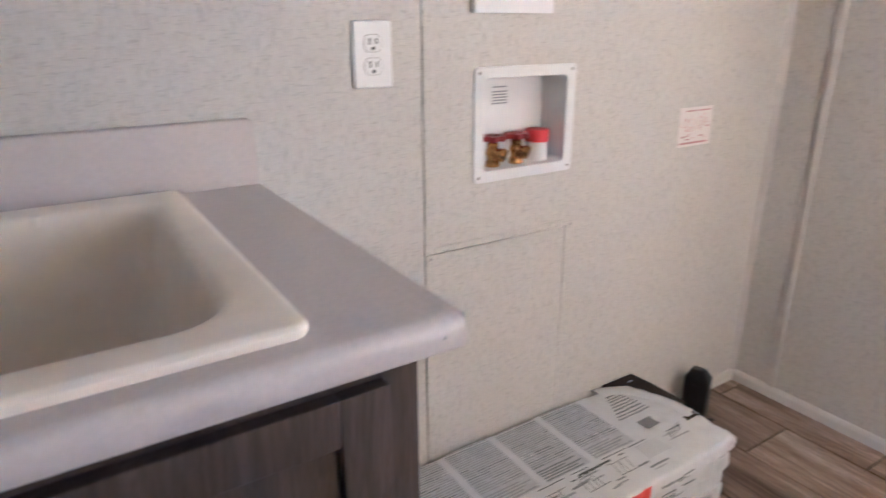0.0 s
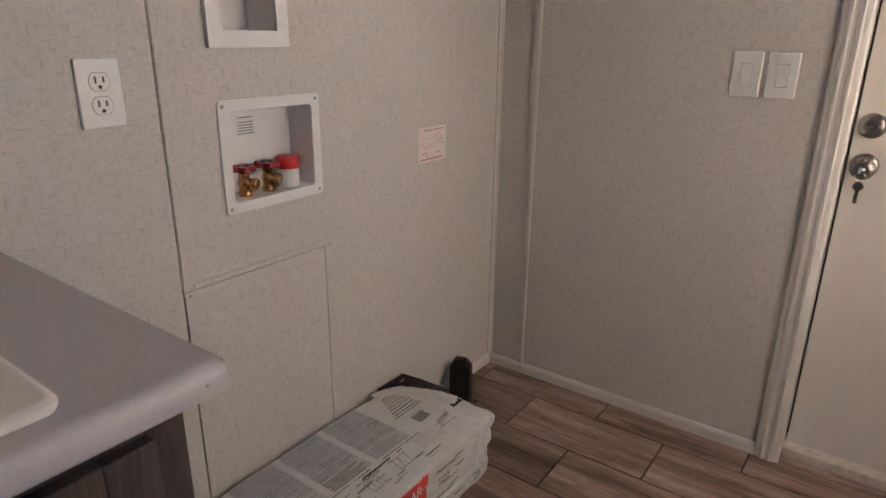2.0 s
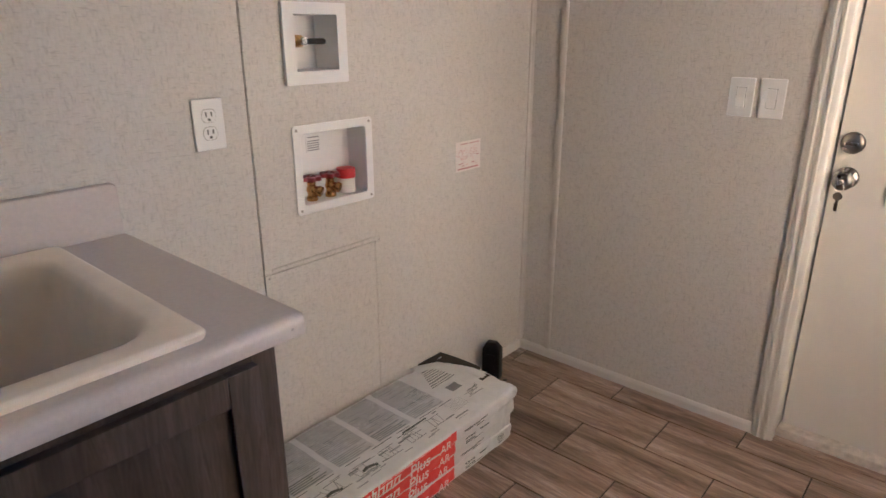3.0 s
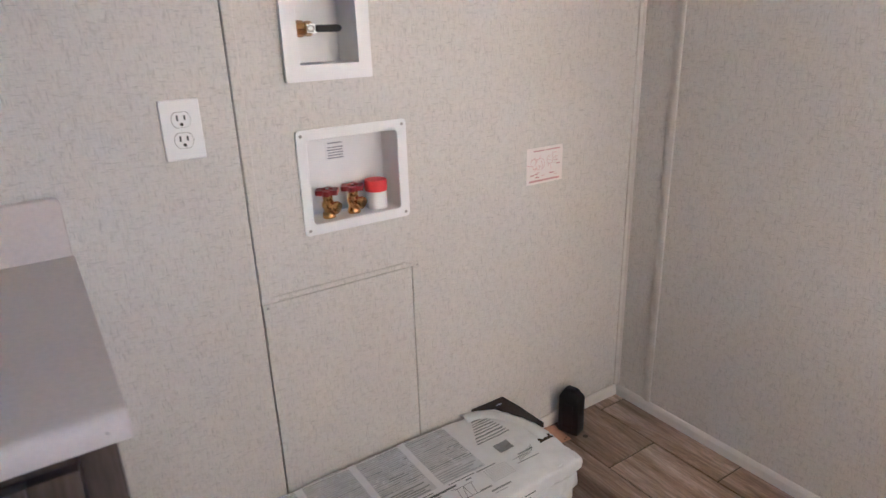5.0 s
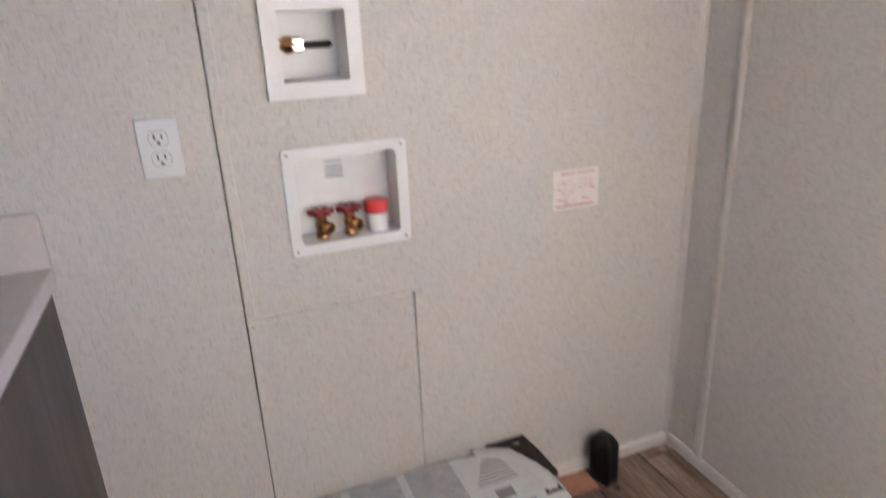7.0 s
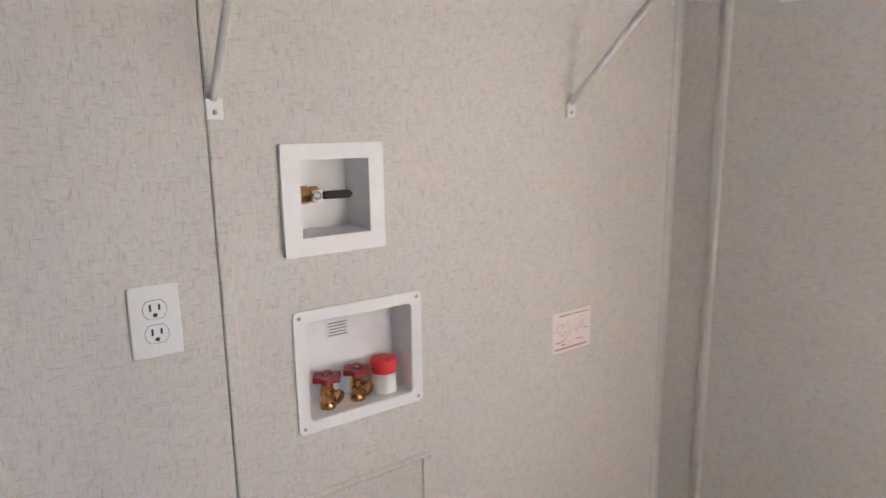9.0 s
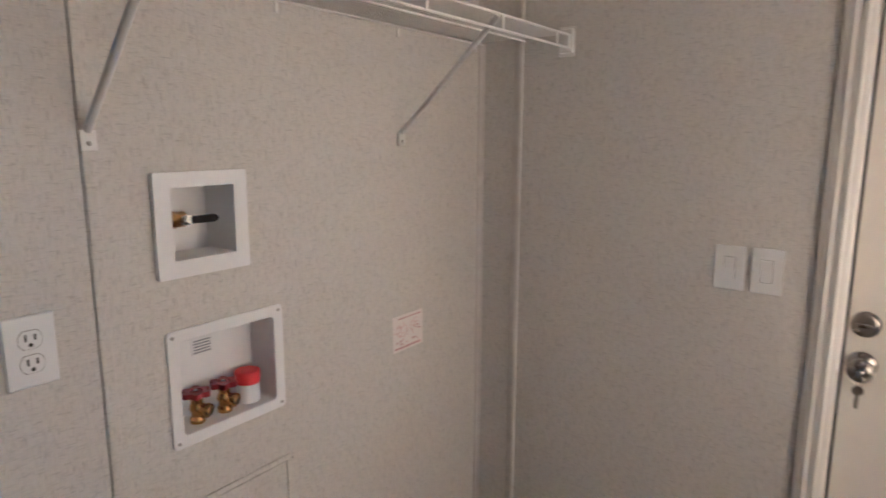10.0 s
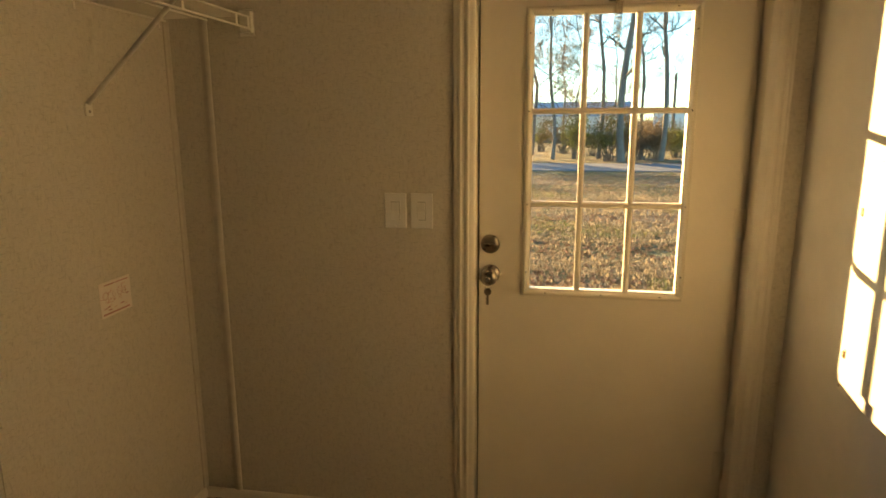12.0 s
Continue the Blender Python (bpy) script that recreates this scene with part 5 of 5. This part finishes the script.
for x, slope, rad, hgt, lean, seed, limbs, low in (
    (34.0, 0.0025, 0.13, 13.0, 0.035, 1, 7, 0.25),
    (36.0, -0.030, 0.075, 9.0, 0.0, 2, 16, 0.18),
    (35.0, -0.0655, 0.15, 14.0, -0.012, 3, 6, 0.35),
    (32.5, -0.100, 0.24, 16.0, 0.0, 4, 9, 0.22),
    (37.0, -0.128, 0.12, 13.0, 0.03, 5, 8, 0.22),
    (33.5, -0.158, 0.17, 15.0, -0.016, 6, 6, 0.3),
    (39.0, -0.235, 0.13, 10.0, 0.02, 7, 18, 0.15),
    (44.0, -0.205, 0.10, 9.0, 0.0, 8, 14, 0.15),
    (42.0, -0.012, 0.10, 8.5, 0.01, 9, 16, 0.15),
    (45.0, -0.082, 0.09, 8.0, 0.0, 10, 16, 0.12),
    (46.0, -0.300, 0.14, 11.0, 0.0, 12, 12, 0.15),
    (38.0, 0.035, 0.15, 12.0, 0.0, 13, 8, 0.2),
):
    tree(x, at_slope(x, slope), rad * 0.82, hgt, lean, seed, limbs, low, "tall bare tree with grey bark" if rad > 0.125 else "slim bare tree with fine twigs")

EVERGREEN = thin_leaf("olive_shrub_leaf", (0.085, 0.10, 0.035))
BRUSH = thin_leaf("brown_brush_leaf", (0.15, 0.11, 0.07))


def shrub(x, y, w, h, mat, seed, label, leaves=2600):
    r = random.Random(seed)
    ob = thing("shrub", (x, y, GROUND), label, "shrub", "roadside shrubs")
    stems = bmesh.new()
    tips = []
    for k in range(22):
        a = r.uniform(0, 2 * math.pi)
        tip = Vector((x + w * 0.8 * math.cos(a) * r.random(), y + w * math.sin(a) * r.random(), GROUND + h * r.uniform(0.45, 1.0)))
        root = Vector((x + r.uniform(-0.2, 0.2), y + r.uniform(-0.3, 0.3), GROUND - 0.02))
        mid = (root + tip) / 2 + Vector((r.uniform(-0.2, 0.2), r.uniform(-0.2, 0.2), 0.1))
        tube([(root, 0.02), (mid, 0.013), (tip, 0.004)], stems, 4)
        tips += [tip, mid, (mid + tip) / 2]
    part("stems", stems, TWIG, ob)
    verts, faces = [], []
    for k in range(leaves):
        c = r.choice(tips) + Vector((r.gauss(0, 0.22), r.gauss(0, 0.26), r.gauss(0, 0.2)))
        c.z = max(c.z, GROUND + 0.03)
        q = Euler((r.uniform(0, 6), r.uniform(0, 6), r.uniform(0, 6))).to_matrix()
        s = r.uniform(0.025, 0.06)
        n0 = len(verts)
        verts += [c + q @ Vector(p) - Vector(ob.location) for p in ((-s, 0, 0), (0, s * 0.5, 0.004), (s, 0, 0), (0, -s * 0.5, 0.004))]
        faces.append((n0, n0 + 1, n0 + 2, n0 + 3))
    me = bpy.data.meshes.new("foliage")
    me.from_pydata(verts, [], faces)
    me.materials.append(mat)
    f = new("foliage", me)
    f.parent = ob


# Seeds 42 to 47 stand out of view, added to shade the lane.
for x, slope, w, h, mat, seed in ((33.0, -0.082, 1.5, 2.0, EVERGREEN, 31), (33.6, -0.104, 1.1, 2.3, BRUSH, 32), (34.5, -0.034, 0.8, 2.3, EVERGREEN, 33), (34.0, -0.128, 1.3, 1.6, BRUSH, 34), (35.0, -0.148, 1.0, 1.9, BRUSH, 35), (36.0, -0.182, 1.2, 1.5, EVERGREEN, 36), (38.0, -0.060, 1.4, 1.7, BRUSH, 37), (40.0, -0.012, 2.0, 2.0, BRUSH, 38), (36.0, -0.235, 0.9, 0.8, BRUSH, 39), (43.0, -0.162, 1.8, 1.6, BRUSH, 40), (42.0, 0.02, 1.6, 1.8, EVERGREEN, 41), (34.0, 0.13, 1.8, 1.7, BRUSH, 42), (34.5, 0.20, 1.9, 1.9, BRUSH, 43), (33.8, 0.27, 1.8, 1.6, BRUSH, 44), (34.6, 0.34, 1.8, 1.8, BRUSH, 45), (35.0, 0.09, 1.6, 1.5, BRUSH, 46), (36.0, 0.41, 1.8, 1.9, BRUSH, 47)):
    shrub(x, at_slope(x, slope), w, h * 1.2, mat, seed, "tangled olive-green roadside shrub" if mat is EVERGREEN else "brown leafless roadside brush")

SIDING = plain("pale_siding", (0.78, 0.78, 0.79), 0.6, vary=0.08, scale=2)
METALROOF = plain("pale_metal_roof", (0.34, 0.40, 0.50), 0.4, 0.3, vary=0.1, scale=2)
DARKGLASS = plain("dark_window_glass", (0.04, 0.05, 0.06), 0.1)
SKIRT = plain("grey_skirting", (0.20, 0.19, 0.18), 0.8, vary=0.2, scale=2)


def mobile_home(x, y0, y1, z_eave, z_ridge, depth, base, label, wins):
    ob = thing("mobile_home", (x, (y0 + y1) / 2, GROUND), label, "mobile home", "far homes")
    part("skirting", box(x + 0.1, x + depth - 0.1, y0 + 0.1, y1 - 0.1, GROUND, base), SKIRT, ob)
    walls = part("wall", box(x, x + depth, y0, y1, base, z_eave), SIDING, ob)
    part("roof", extrude_outline([(x - 0.3, z_eave - 0.05), (x + depth / 2, z_ridge), (x + depth + 0.3, z_eave - 0.05), (x + depth + 0.3, z_eave + 0.04), (x + depth / 2, z_ridge + 0.10), (x - 0.3, z_eave + 0.04)], "xz", y0 - 0.2, y1 + 0.2), METALROOF, ob)
    for k in range(wins):
        wy = y0 + (y1 - y0) * (k + 0.5) / wins
        wf = part("window", box(x - 0.04, x + 0.02, wy - 0.5, wy + 0.5, base + 0.9, z_eave - 0.35), WHITE, walls)
        part("pane", box(x - 0.06, x - 0.03, wy - 0.42, wy + 0.42, base + 0.98, z_eave - 0.43), DARKGLASS, walls)
    return ob


mobile_home(62, -7.3, 5.2, 1.5, 2.75, 4.6, -0.2, "long single-storey home with a pale blue metal roof", 4)
mobile_home(66, -26.0, -13.8, 1.9, 2.35, 4.6, -0.2, "white single-storey home with small windows", 5)

# a parked box trailer
tr = thing("box_trailer", (58, -10.2, GROUND), "parked white enclosed box trailer", "trailer")
part("body", box(57, 59.4, -11.4, -8.6, 0.1, 1.75, 0.05), SIDING, tr)
part("chassis", box(57.1, 59.3, -11.5, -8.3, -0.12, 0.09, 0.02), SKIRT, tr)
for wx in (57.15, 59.05):
    for wy in (-10.5, -9.7):
        wl = part("wheel", lathe([(0.20, 0), (0.34, 0.02), (0.36, 0.06), (0.36, 0.16), (0.34, 0.20), (0.2, 0.22)], (wx, wy, GROUND + 0.36), (1, 0, 0), 20), plain("tyre_rubber", (0.03, 0.03, 0.03), 0.9), tr)
pole = thing("utility_pole", (52, at_slope(52, -0.172), GROUND), "weathered wooden utility pole", "pole")
part("shaft", rod((52, at_slope(52, -0.172), GROUND), (52, at_slope(52, -0.172), 4.6), 0.13, 10, radius2=0.10), BARK, pole)
# far tree line
rt = random.Random(77)
verts, faces = [], []
for k in range(9000):
    a = rt.uniform(-0.75, 0.25)
    d = rt.uniform(85, 130)
    x, y = d, a * d
    top = 3.0 + 2.5 * noise.noise(Vector((y * 0.06, d * 0.03, 0))) + rt.uniform(-0.5, 0.8)
    z = GROUND + rt.random() ** 1.4 * max(1.0, top)
    s = rt.uniform(0.25, 0.8)
    n0 = len(verts)
    verts += [(x, y - 0.03, z), (x, y + 0.03, z), (x + rt.uniform(-0.2, 0.2), y + rt.uniform(-s, s), z + s * 1.6)]
    faces.append((n0, n0 + 1, n0 + 2))
me = bpy.data.meshes.new("far_woods")
me.from_pydata(verts, [], faces)
me.materials.append(TWIG)
tagged(new("far_woods", me), "distant line of bare winter woods", "woods", kind="stuff")
